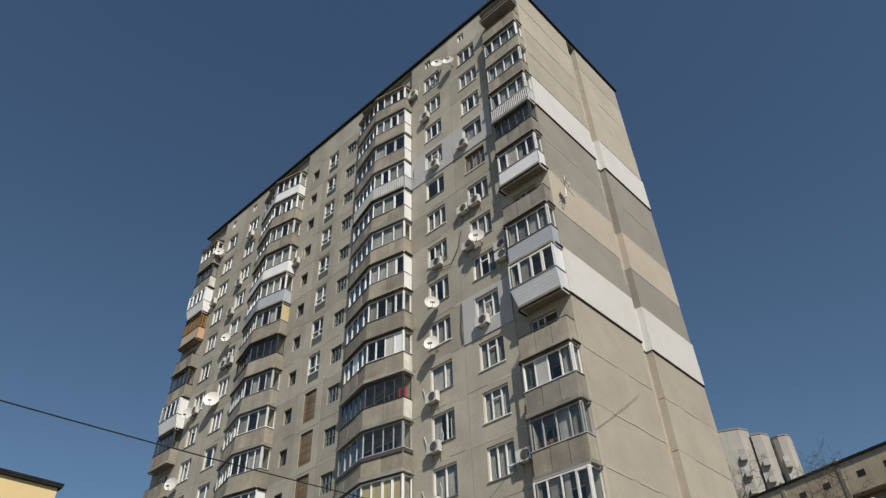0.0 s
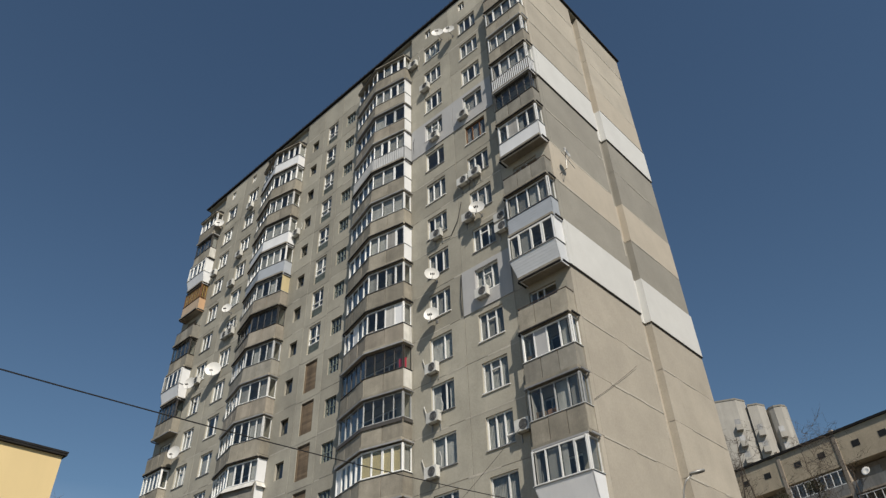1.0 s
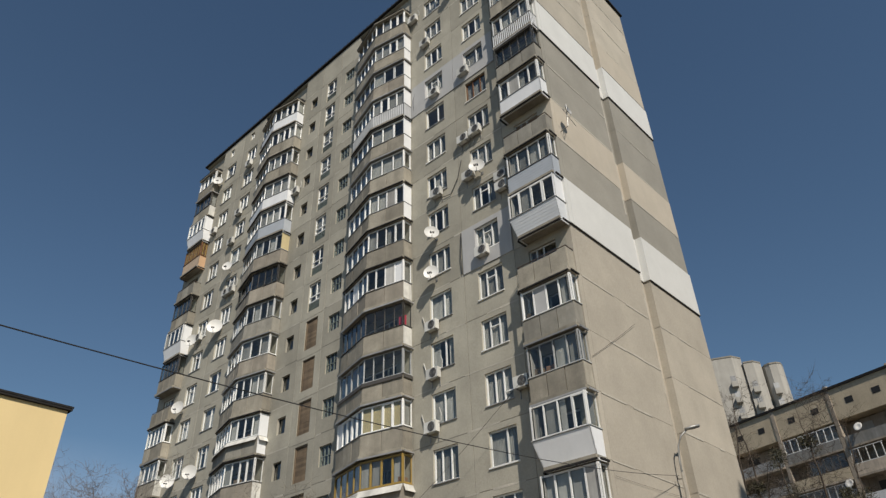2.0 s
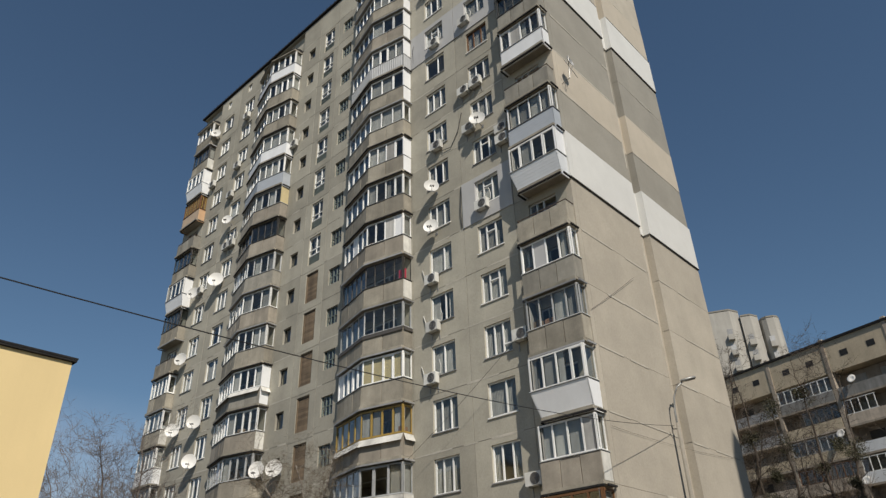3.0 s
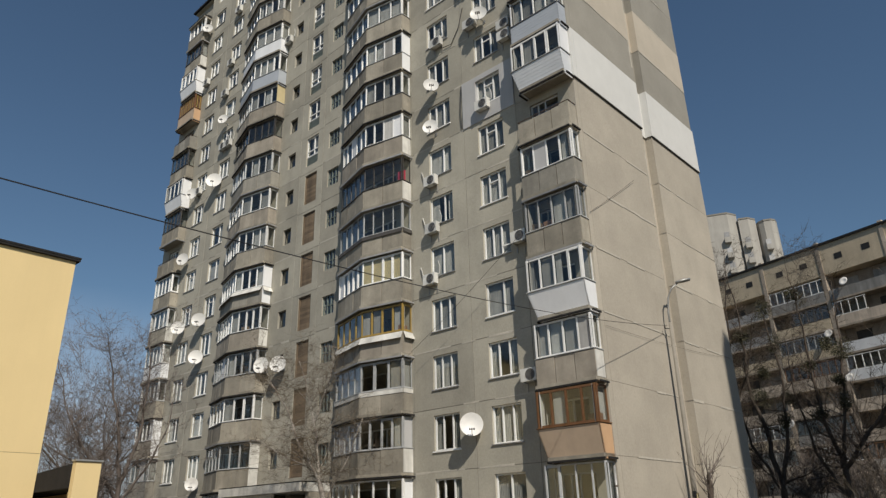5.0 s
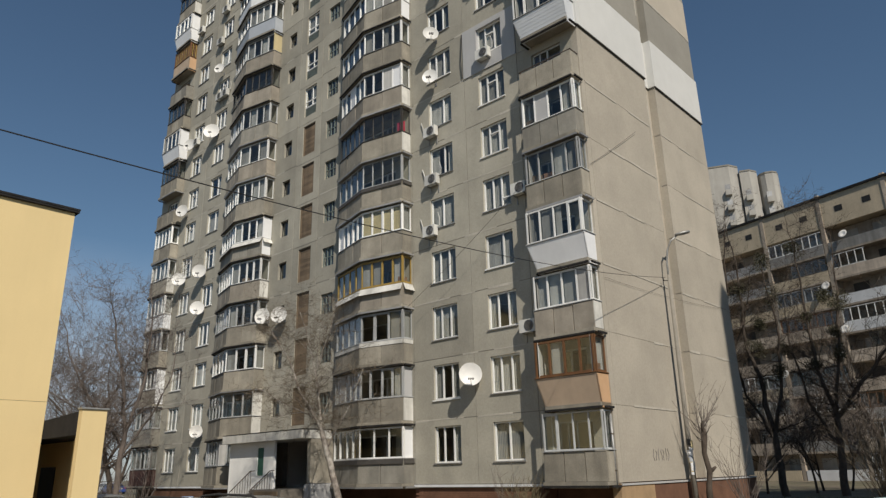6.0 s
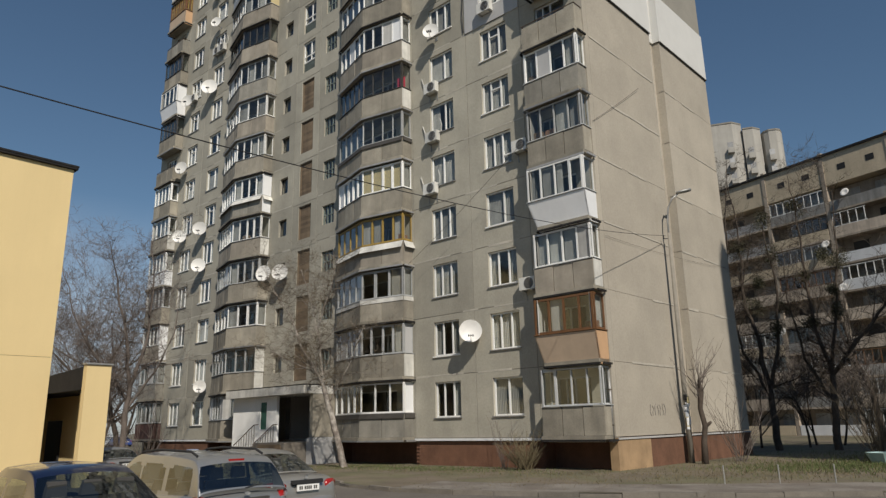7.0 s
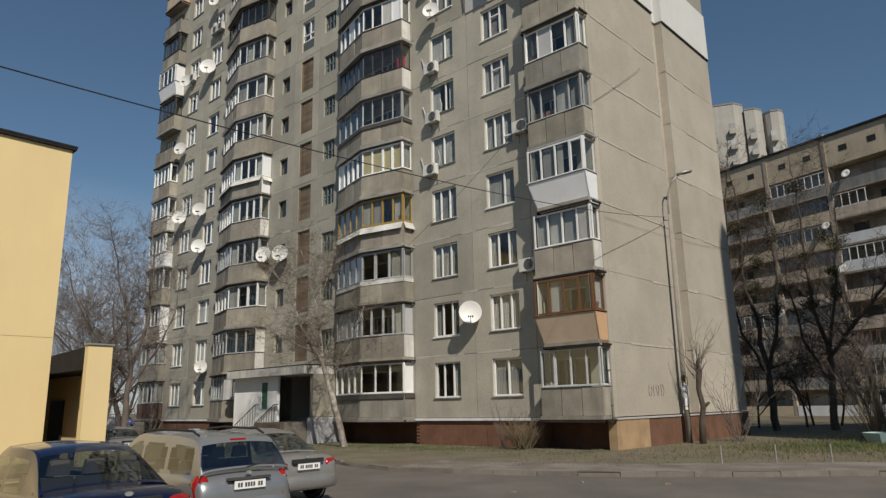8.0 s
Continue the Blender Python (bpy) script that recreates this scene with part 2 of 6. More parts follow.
# ---------------------------------------------------------------- geometry helpers
class Geo:
    """Collects vertices and faces of one mesh."""

    def __init__(self):
        self.v, self.f = [], []

    def quad(self, *p):
        i = len(self.v)
        self.v += [tuple(q) for q in p]
        self.f.append(tuple(range(i, i + len(p))))
        return self

    def box(self, x0, x1, y0, y1, z0, z1):
        i = len(self.v)
        self.v += [(x0, y0, z0), (x1, y0, z0), (x1, y1, z0), (x0, y1, z0), (x0, y0, z1), (x1, y0, z1), (x1, y1, z1), (x0, y1, z1)]
        for f in ((3, 2, 1, 0), (4, 5, 6, 7), (0, 1, 5, 4), (1, 2, 6, 5), (2, 3, 7, 6), (3, 0, 4, 7)):
            self.f.append(tuple(i + k for k in f))
        return self

    def grid(self, xs, zs, y0, y1, holes):
        """A flat slab between two planes with whole cells left open, as one connected shell."""
        i, nx, nz = len(self.v), len(xs), len(zs)
        self.v += [(x, y, z) for y in (y0, y1) for z in zs for x in xs]
        at = lambda s, a, c: i + s * nx * nz + c * nx + a
        solid = lambda a, c: 0 <= a < nx - 1 and 0 <= c < nz - 1 and (a, c) not in holes
        for a in range(nx - 1):
            for c in range(nz - 1):
                if not solid(a, c):
                    continue
                self.f.append((at(0, a, c), at(0, a + 1, c), at(0, a + 1, c + 1), at(0, a, c + 1)))
                self.f.append((at(1, a, c), at(1, a, c + 1), at(1, a + 1, c + 1), at(1, a + 1, c)))
                if not solid(a - 1, c):
                    self.f.append((at(0, a, c), at(0, a, c + 1), at(1, a, c + 1), at(1, a, c)))
                if not solid(a + 1, c):
                    self.f.append((at(0, a + 1, c), at(1, a + 1, c), at(1, a + 1, c + 1), at(0, a + 1, c + 1)))
                if not solid(a, c - 1):
                    self.f.append((at(0, a, c), at(1, a, c), at(1, a + 1, c), at(0, a + 1, c)))
                if not solid(a, c + 1):
                    self.f.append((at(0, a, c + 1), at(0, a + 1, c + 1), at(1, a + 1, c + 1), at(1, a, c + 1)))
        return self

    def prism(self, low, high):
        """A closed solid between two rings with as many points each (anticlockwise from above)."""
        i, n = len(self.v), len(low)
        self.v += [tuple(q) for q in low] + [tuple(q) for q in high]
        self.f.append(tuple(i + k for k in reversed(range(n))))
        self.f.append(tuple(i + n + k for k in range(n)))
        for k in range(n):
            j = (k + 1) % n
            self.f.append((i + k, i + j, i + n + j, i + n + k))
        return self

    def slab(self, p, q, depth, z0, z1, push0=0.0, push1=0.0):
        """A board that stands on the line p to q (plan), depth thick inwards (to its left), its foot and head pushed outwards."""
        d = Vector((q[0] - p[0], q[1] - p[1]))
        n = Vector((-d.y, d.x)).normalized()
        ring = lambda push, z: [(*(Vector(p) - n * push), z), (*(Vector(q) - n * push), z), (*(Vector(q) + n * (depth - push)), z), (*(Vector(p) + n * (depth - push)), z)]
        return self.prism(ring(push0, z0), ring(push1, z1))

    def tube(self, pts, radii, sides=6, caps=True):
        i = len(self.v)
        pts = [Vector(p) for p in pts]
        up = Vector((0.31, 0.17, 0.93))
        for k, p in enumerate(pts):
            d = (pts[min(k + 1, len(pts) - 1)] - pts[max(k - 1, 0)])
            d = d.normalized() if d.length > 1e-9 else Vector((0, 0, 1))
            s = d.cross(up)
            if s.length < 0.05:
                s = d.cross(Vector((1, 0, 0)))
            s.normalize()
            t = d.cross(s)
            r = radii[k] if isinstance(radii, (list, tuple)) else radii
            self.v += [tuple(p + (s * math.cos(2 * math.pi * j / sides) + t * math.sin(2 * math.pi * j / sides)) * r) for j in range(sides)]
        for k in range(len(pts) - 1):
            for j in range(sides):
                a, b = i + k * sides + j, i + k * sides + (j + 1) % sides
                self.f.append((a, a + sides, b + sides, b))
        if caps:
            self.f.append(tuple(i + j for j in range(sides)))
            e = i + (len(pts) - 1) * sides
            self.f.append(tuple(e + j for j in reversed(range(sides))))
        return self

    def lathe(self, profile, sides=20, m=None):
        """Radius and height pairs turned about z."""
        i = len(self.v)
        m = m or Matrix.Identity(4)
        for r, z in profile:
            self.v += [tuple(m @ Vector((r * math.cos(2 * math.pi * j / sides), r * math.sin(2 * math.pi * j / sides), z))) for j in range(sides)]
        for k in range(len(profile) - 1):
            for j in range(sides):
                a, b = i + k * sides + j, i + k * sides + (j + 1) % sides
                self.f.append((a, b, b + sides, a + sides))
        return self

    def data(self, name, mat, smooth=False):
        me = bpy.data.meshes.new(name)
        me.from_pydata(self.v, [], self.f)
        me.materials.append(mat)
        if smooth:
            me.polygons.foreach_set("use_smooth", [True] * len(me.polygons))
        me.update()
        return me


def part(name, geo, mat, parent=None, label="", at=None, smooth=False):
    """One mesh object, from a Geo or from mesh data shared with others, under its thing."""
    ob = new(name, geo.data(name, mat, smooth) if isinstance(geo, Geo) else geo)
    ob.parent = parent
    if at is not None:
        ob.matrix_basis = at
    return tagged(ob, label)


def thing(name, label, category, m=None, group="", kind=""):
    ob = new(name)
    ob.empty_display_size = 0.2
    ob.matrix_basis = m or Matrix.Identity(4)
    return tagged(ob, label, category, group, kind)


rng = random.Random(7)

# ---------------------------------------------------------------- the tower block
LONG, DEEP, TOP = 40.11, 13.5, 48.6
tower = thing("apartment_tower", "tall grey concrete panel apartment tower with glazed balconies", "apartment building", TOWER)
zb = lambda k: 1.2 + 2.8 * (k - 1)
GAP = 0.016
SLOT = (6.5, 7.62)


def wall_panel(u0, u1, z0, z1, hole=None, mat=CONCRETE, proud=0.0, label=""):
    """A storey-high slab of the long front, with its opening cut through."""
    g = Geo()
    u0, u1, z0, z1 = u0 + GAP, u1 - GAP, z0 + GAP, z1 - GAP
    y0, y1 = -0.3, proud
    if hole is None:
        g.box(u0, u1, y0, y1, z0, z1)
    else:
        a, b, c, d = hole
        g.grid([u0, a, b, u1], [z0, c, d, z1], y0, y1, {(1, 1)})
    return part("wall_panel", g, mat, tower, label)


def window_mesh(w, h, bars, thick=0.07, transom=None):
    """One connected frame: rim, mullions and, where given, a cross bar in one light."""
    xs = [0, thick]
    for b in bars:
        xs += [b - thick / 2, b + thick / 2]
    xs += [w - thick, w]
    zs = [0, thick, h - thick, h]
    cut = None
    if transom:
        light, z = transom
        zs = [0, thick, z, z + thick * 0.8, h - thick, h]
        cut = 2 * light + 1
    holes = {(a, c) for a in range(1, len(xs) - 1, 2) for c in range(1, len(zs) - 2) if not (transom and c == 2 and a == cut)}
    return Geo().grid(xs, zs, -0.17, -0.10, holes)


def pane_mesh(w, h, bars):
    out, xs = [], [0.035, *bars, w - 0.035]
    for a, b in zip(xs, xs[1:]):
        out.append(Geo().box(a + 0.02, b - 0.02, -0.138, -0.132, 0.05, h - 0.05))
    return out


WINDOWS = []
for bars, transom in (([0.5, 1.08], None), ([0.52, 1.1], (1, 1.1)), ([0.8], None), ([0.55, 1.05], (0, 0.42)), ([0.62], None)):
    WINDOWS.append((window_mesh(1.6, 1.6, bars, 0.07, transom), [p.data("pane", GLASS) for p in pane_mesh(1.6, 1.6, bars)], bars))
FRAMES = {}
SILL_MESH = Geo().box(-0.05, 1.65, -0.098, 0.06, -0.05, -0.005).data("sill", SILL)
SILL_WHITE = Geo().box(-0.05, 1.65, -0.098, 0.06, -0.06, -0.005).data("sill", WHITE)


def window(u, z, style, mat=WHITE, label="white plastic three-light window"):
    g, panes, bars = WINDOWS[style]
    key = (style, mat.name)
    if key not in FRAMES:
        FRAMES[key] = g.data("window", mat)
    w = part("window", FRAMES[key], mat, tower, label, Matrix.Translation((u, 0, z)))
    for p in panes:
        part("pane", p, GLASS, w).visible_shadow = False
    part("sill", rng.choice((SILL_MESH, SILL_MESH, SILL_WHITE)), SILL, w)
    kind = rng.random()
    if kind < 0.95:
        c = Geo()
        spans = [(0.02, 0.5), (1.1, 1.58)] if kind < 0.22 else [(0.02, 1.58)] if kind < 0.75 else [(0.02, rng.uniform(0.6, 1.2))]
        for a, b in spans:
            n = max(3, int((b - a) / 0.09))
            for i in range(n):
                x, e = a + (b - a) * i / n, (b - a) / n
                c.quad((x, -0.25, 0.02), (x + e / 2, -0.21, 0.02), (x + e / 2, -0.21, 1.58), (x, -0.25, 1.58))
                c.quad((x + e / 2, -0.21, 0.02), (x + e, -0.25, 0.02), (x + e, -0.25, 1.58), (x + e / 2, -0.21, 1.58))
        part("curtain", c, CURTAIN, w)
    return w


COLS = {"A": (3.34, 6.69, 4.16), "B": (6.69, 10.51, 7.62), "D": (29.74, 33.18, 30.66), "E": (33.18, 36.64, 34.06)}
SPECIAL = {("A", 8): INSUL_GREY, ("B", 13): INSUL_GREY, ("A", 13): INSUL_GREY}
STYLE = {("A", 5): 3, ("B", 5): 2, ("A", 1): 2, ("A", 6): 1, ("A", 7): 1, ("B", 7): 4, ("B", 6): 4}
for k in range(1, 17):
    for name, (u0, u1, w0) in COLS.items():
        hole = (w0, w0 + 1.6, zb(k) + 0.9, zb(k) + 2.5)
        mat = SPECIAL.get((name, k), CONCRETE)
        wall_panel(u0, u1, zb(k), zb(k + 1), hole, mat, 0.05 if mat is INSUL_GREY else 0.0, "pale grey insulated panel" if mat is INSUL_GREY else "")
        if (name, k) == ("A", 12):
            window(w0, zb(k) + 0.9, 0, BROWN_FRAME, "varnished brown wooden window")
        else:
            window(w0, zb(k) + 0.9, STYLE.get((name, k), rng.choice((0, 0, 0, 1, 4))))

# attic storey with its small lights
for name, (u0, u1, w0) in COLS.items():
    a = w0 + 0.85
    wall_panel(u0, u1, zb(17), 48.35, (a, a + 0.6, 46.95, 47.8))
    g = Geo().grid([a, a + 0.06, a + 0.27, a + 0.33, a + 0.54, a + 0.6], [46.95, 47.0, 47.75, 47.8], -0.16, -0.1, {(1, 1), (3, 1)})
    w = part("window", g, WHITE, tower, "small white attic window")
    part("pane", Geo().box(a + 0.04, a + 0.56, -0.135, -0.13, 46.98, 47.78), GLASS, w).visible_shadow = False

# stair tower: barred lights, landing windows, small dark lights
BARRED = Geo().grid([0, 0.06, 0.28, 0.34, 0.56, 0.62, 0.84, 0.9], [0, 0.06, 0.63, 0.69, 1.27, 1.33], -0.16, -0.1, {(a, c) for a in (1, 3, 5) for c in (1, 3)})
BARRED = BARRED.data("window", GREEN_GREY)
SMALL_PANE = Geo().box(0.02, 0.88, -0.135, -0.13, 0.02, 1.31).data("pane", GLASS)
VENT = Geo().grid([0, 0.05, 0.8, 0.85], [0, 0.05, 1.03, 1.08], -0.22, -0.16, {(1, 1)})
VENT = VENT.data("window", DARK_FRAME)
VENT_PANE = Geo().box(0.04, 0.81, -0.2, -0.195, 0.04, 1.04).data("pane", GLASS)
for k in range(1, 17):
    if k > 1:
        wall_panel(16.5, 18.66, zb(k), zb(k + 1), (17.04, 18.12, zb(k) + 0.85, zb(k) + 2.02))
        w = part("window", BARRED, GREEN_GREY, tower, "small faded green barred window", Matrix.Translation((17.04, 0, zb(k) + 0.85)) @ Matrix.Diagonal((1.2, 1, 0.88, 1)))
        part("pane", SMALL_PANE, GLASS, w).visible_shadow = False
    wall_panel(21.13, 23.51, zb(k), zb(k + 1), (21.75, 22.6, zb(k) + 1.0, zb(k) + 2.08) if k > 1 else None)
    if k > 1:
        w = part("window", VENT, BROWN_FRAME, tower, "small dark square window", Matrix.Translation((21.75, 0, zb(k) + 1.0)))
        part("pane", VENT_PANE, GLASS, w).visible_shadow = False
    if k > 1:
        z0 = zb(k) - 0.1
        wall_panel(18.66, 21.13, z0, z0 + 2.8, (19.25, 20.5, z0 + 0.5, z0 + 2.62))
        if k <= 8:
            w = part("window", Geo().grid([19.25, 19.33, 20.42, 20.5], [z0 + 0.5, z0 + 0.58, z0 + 2.54, z0 + 2.62], -0.16, -0.05, {(1, 1)}), BOARD, tower, "boarded-up stair window")
            for i in range(12):
                z = z0 + 0.59 + i * 0.162
                part("board", Geo().box(19.34, 20.41, -0.14, -0.09 - 0.012 * rng.random(), z, z + 0.155), BOARD, w)
        else:
            g = Geo().grid([19.25, 19.3, 19.74, 19.79, 20.45, 20.5], [z0 + 1.2, z0 + 1.27, z0 + 1.6, z0 + 1.67, z0 + 2.55, z0 + 2.62], -0.16, -0.09, {(a, c) for a in (1, 3) for c in (1, 3)})
            w = part("window", g, WHITE, tower, "white stair window over a dark grille")
            part("pane", Geo().box(19.3, 20.45, -0.13, -0.125, z0 + 1.25, z0 + 2.58), GLASS, w).visible_shadow = False
            if rng.random() < 0.7:
                part("curtain", Geo().box(19.32, rng.choice((19.75, 20.1, 20.43)), -0.2, -0.19, z0 + 1.28, z0 + 2.56), CURTAIN, w)
            g = Geo()
            for i in range(12):
                g.box(19.26, 20.49, -0.15, -0.1, z0 + 0.52 + i * 0.055, z0 + 0.55 + i * 0.055)
            part("grille", g, GREEN_GREY, w, "dark grey louvred grille")
wall_panel(18.66, 21.13, zb(17) - 0.1, 48.35)
wall_panel(16.5, 18.66, zb(17), 48.35)
wall_panel(21.13, 23.51, zb(17), 48.35)

# panels behind the balconies, with a door and window each
BACKS = ((0.0, 3.34, 0.9, 2.5), (10.51, 16.5, 11.8, 14.8), (23.51, 29.74, 24.9, 27.9), (36.64, LONG, 37.4, 39.0))
for k in range(1, 18):
    for u0, u1, a, b in BACKS:
        if k == 17:
            g = Geo().box(u0 + GAP, u1 - GAP, -0.6, -0.3, zb(17), 48.35)
            part("wall_panel", g, CONCRETE, tower)
            continue
        wall_panel(u0, u1, zb(k), zb(k + 1), (a, b, zb(k) + 0.15, zb(k) + 2.3))
        m1, m2 = a + 0.75, (a + b) / 2 + 0.35
        g = Geo().grid([a, a + 0.07, m1, m1 + 0.07, m2, m2 + 0.07, b - 0.07, b], [zb(k) + h for h in (0.15, 0.22, 0.9, 0.97, 2.23, 2.3)], -0.2, -0.12, {(i, j) for i in (1, 3, 5) for j in (1, 3)})
        w = part("window", g, rng.choice((WHITE, GREY_FRAME, GREY_FRAME)), tower, "balcony door with a window")
        part("pane", Geo().box(a + 0.05, b - 0.05, -0.165, -0.16, zb(k) + 0.2, zb(k) + 2.28), GLASS, w).visible_shadow = False

# mortar joints between the panels, set back from their faces
g = Geo()
for k in range(1, 18):
    for u0, u1 in ((0.02, 18.64), (21.15, LONG - 0.02)):
        g.box(u0, u1, -0.28, -0.012, zb(k) - 0.03, zb(k) + 0.03)
    if k > 1:
        g.box(18.68, 21.11, -0.28, -0.012, zb(k) - 0.13, zb(k) - 0.07)
for u in (3.34, 6.69, 10.51, 16.5, 18.66, 21.13, 23.51, 29.74, 33.18, 36.64):
    g.box(u - 0.02, u + 0.02, -0.28, -0.014, 1.2, 48.3)
part("joint", g, JOINT, tower, "weathered mortar joints")

# smeared mortar repairs along the joints
g, r = Geo(), random.Random(19)
for k in range(2, 18):
    for u0, u1 in ((3.34, 10.45), (16.6, 18.55), (21.25, 23.4), (29.85, 36.5)):
        u = u0
        while u < u1 - 0.3:
            e = min(u1, u + r.uniform(0.4, 1.8))
            if r.random() < 0.55:
                a, b = r.uniform(0.015, 0.06), r.uniform(0.015, 0.05)
                m = (u + e) / 2
                g.prism([(u, 0.001, zb(k) - a), (e, 0.001, zb(k) - a * r.uniform(0.5, 1)), (e, 0.006, zb(k) - a), (u, 0.006, zb(k) - a)][::-1], [(u, 0.001, zb(k) + b), (e, 0.001, zb(k) + b * r.uniform(0.4, 1)), (e, 0.006, zb(k) + b), (u, 0.006, zb(k) + b * 0.6)][::-1])
            u = e
    for v0, v1 in ((0.35, SLOT[0] - 0.05), (SLOT[1] + 0.05, DEEP - 0.05)):
        v = v0
        while v < v1 - 0.3 and k not in (8, 9, 13, 14):
            e = min(v1, v + r.uniform(0.4, 2.0))
            if r.random() < 0.6:
                a, b = r.uniform(0.02, 0.06), r.uniform(0.02, 0.07)
                g.box(-0.02, -0.014, -e, -v, zb(k) - a, zb(k) + b)
            v = e
tagged(part("mortar_patch", g, PATCH, tower, "paler smeared mortar repairs"), kind="stuff")

# floors and cross walls inside
for k in range(1, 18):
    part("inner_floor", Geo().box(0.62, LONG - 0.32, -5.0, -0.31, zb(k) - 0.2, zb(k)), ROOM, tower)
for u in (3.34, 6.69, 10.51, 16.5, 18.66, 21.13, 23.51, 29.74, 33.18, 36.64):
    part("inner_wall", Geo().box(u - 0.08, u + 0.08, -5.0, -0.32, 1.21, 48.2), ROOM, tower)
part("core_wall", Geo().box(0.62, LONG - 0.32, -5.2, -5.01, 0.0, 48.2), ROOM, tower)

# gable: two bays of storey panels with a rib between


def gable_finish(k, half):
    if k in (8, 13):
        return INSUL, 0.07
    if k == 10:
        return GABLE_CREAM, 0.012
    if k in (9, 11, 12):
        return GABLE_DARK, 0.0
    if k == 14 and half == 1:
        return GABLE_CREAM, 0.012
    return GABLE, 0.0


for k in range(1, 18):
    z0, z1 = zb(k) + 0.007, (zb(k + 1) if k < 17 else 48.4) - 0.007
    mat, proud = gable_finish(k, 0)
    part("corner_panel", Geo().box(-proud, 0.3, -0.31, 0.002, z0, z1), mat, tower)
    part("gable_panel", Geo().box(-proud, 0.6, -SLOT[0], -0.322, z0, z1), mat, tower)
    part("slot_panel", Geo().box(0.4 - proud, 0.6, -SLOT[1] + 0.005, -SLOT[0] - 0.005, zb(k) + 0.002, (zb(k + 1) if k < 17 else 48.0) - 0.002), mat, tower)
    mat, proud = gable_finish(k, 1)
    part("gable_panel", Geo().box(-proud, 0.6, -DEEP + GAP, -SLOT[1] + proud, z0, z1), mat, tower)
g = Geo()
for k in range(2, 18):
    for v0, v1 in ((0.02, SLOT[0]), (SLOT[1], DEEP - 0.02)):
        g.box(0.014, 0.29, -v1, -v0, zb(k) - 0.03, zb(k) + 0.03)
part("joint", g, JOINT, tower, "weathered mortar joints")
for k in (8, 13):
    for v0, v1 in ((0.0, SLOT[0] - 0.005), (SLOT[1] + 0.005, DEEP)):
        part("drip_strip", Geo().box(-0.085, -0.002, -v1, -v0, zb(k) - 0.05, zb(k) + 0.0), DARK_FRAME, tower, "dark metal drip strip")
        if k == 13:
            part("drip_strip", Geo().box(-0.085, -0.002, -v1, -v0, zb(k + 1), zb(k + 1) + 0.03), DARK_FRAME, tower, "dark metal drip strip")

g, r = Geo(), random.Random(23)
z = 1.3
while z < 47.5:
    e = z + r.uniform(0.5, 1.6)
    if not any(abs((z + e) / 2 - zb(k) - 1.4) < 2.1 for k in (8, 13)):
        a, b = r.uniform(0.03, 0.07), r.uniform(0.05, 0.1)
        g.prism([(-0.014, -SLOT[0] - a + 0.07, z), (0.005, -SLOT[0] - a + 0.07, z), (0.005, -SLOT[0] + b, z), (-0.014, -SLOT[0] + b, z)], [(-0.014, -SLOT[0] - a + 0.07, e), (0.005, -SLOT[0] - a + 0.07, e), (0.005, -SLOT[0] + b + r.uniform(-0.03, 0.03), e), (-0.014, -SLOT[0] + b, e)])
    z = e
tagged(part("mortar_bead", g, PATCH, tower, "thin uneven pale strip down the edge of the recess"), kind="stuff")

# far walls, roof
part("rear_wall", Geo().box(0.31, LONG, -DEEP, -DEEP + 0.3, 0, 48.35), CONCRETE, tower)
part("end_wall", Geo().box(LONG - 0.3, LONG, -DEEP + 0.3, -0.31, 0, 48.35), CONCRETE, tower)
roof = part("roof", Geo().box(0.0, LONG, -DEEP, -0.05, 48.36, 48.46), CONCRETE, tower)
part("roof_edge", Geo().box(-0.16, LONG + 0.16, -0.25, 0.16, 48.47, 48.62).box(-0.16, 0.25, -DEEP - 0.16, -0.251, 48.47, 48.62)
     .box(LONG - 0.25, LONG + 0.16, -DEEP - 0.16, -0.251, 48.47, 48.62), ROOFING, roof, "black felt roof edge")
g = Geo()
for i in range(80):
    u = 0.3 + i * 0.49
    g.box(u, u + 0.05, 0.165, 0.175, 48.5, 48.7 + 0.12 * rng.random())
part("roof_fringe", g, ROOFING, roof, "ragged felt upstand")

# plinth: brick courses, cellar recesses under the balconies, ochre foot of the gable
g = Geo().box(0.02, LONG - 0.02, -1.15, -0.85, -0.3, 1.18)
part("cellar_wall", g, PLINTH, tower)
for u0, u1 in ((3.3, 10.55), (16.2, 17.2), (29.75, 37.0)):
    part("plinth_core", Geo().box(u0, u1, -0.84, -0.1, -0.3, 1.0), PLINTH, tower)
    part("plinth_ledge", Geo().box(u0, u1, -0.84, 0.05, 1.08, 1.18), WHITE_SHEET, tower, "pale ledge over the plinth")
    c = Geo()
    for i in range(14):
        z = -0.06 + i * 0.08
        n = int((u1 - u0) / 0.26)
        for j in range(n):
            x = u0 + j * (u1 - u0) / n
            off = 0.06 if i % 2 else 0.0
            if x + off + 0.24 < u1:
                c.box(x + off, x + off + (u1 - u0) / n - 0.012, -0.099, -0.06 + 0.006 * rng.random(), z, z + 0.068)
    tagged(part("brick_facing", c, PLINTH, tower, "red brick plinth courses"), kind="stuff")
part("gable_plinth", Geo().box(-0.05, 0.3, -2.6, 0.0, -0.3, 1.17), PLINTH_TAN, tower, "ochre plastered plinth")
part("gable_plinth", Geo().box(-0.04, 0.3, -DEEP, -2.61, -0.3, 1.17), PLINTH, tower, "red painted plinth")
part("gable_ledge", Geo().box(-0.09, -0.051, -DEEP, -0.05, 1.1, 1.17), INSUL_GREY, tower)

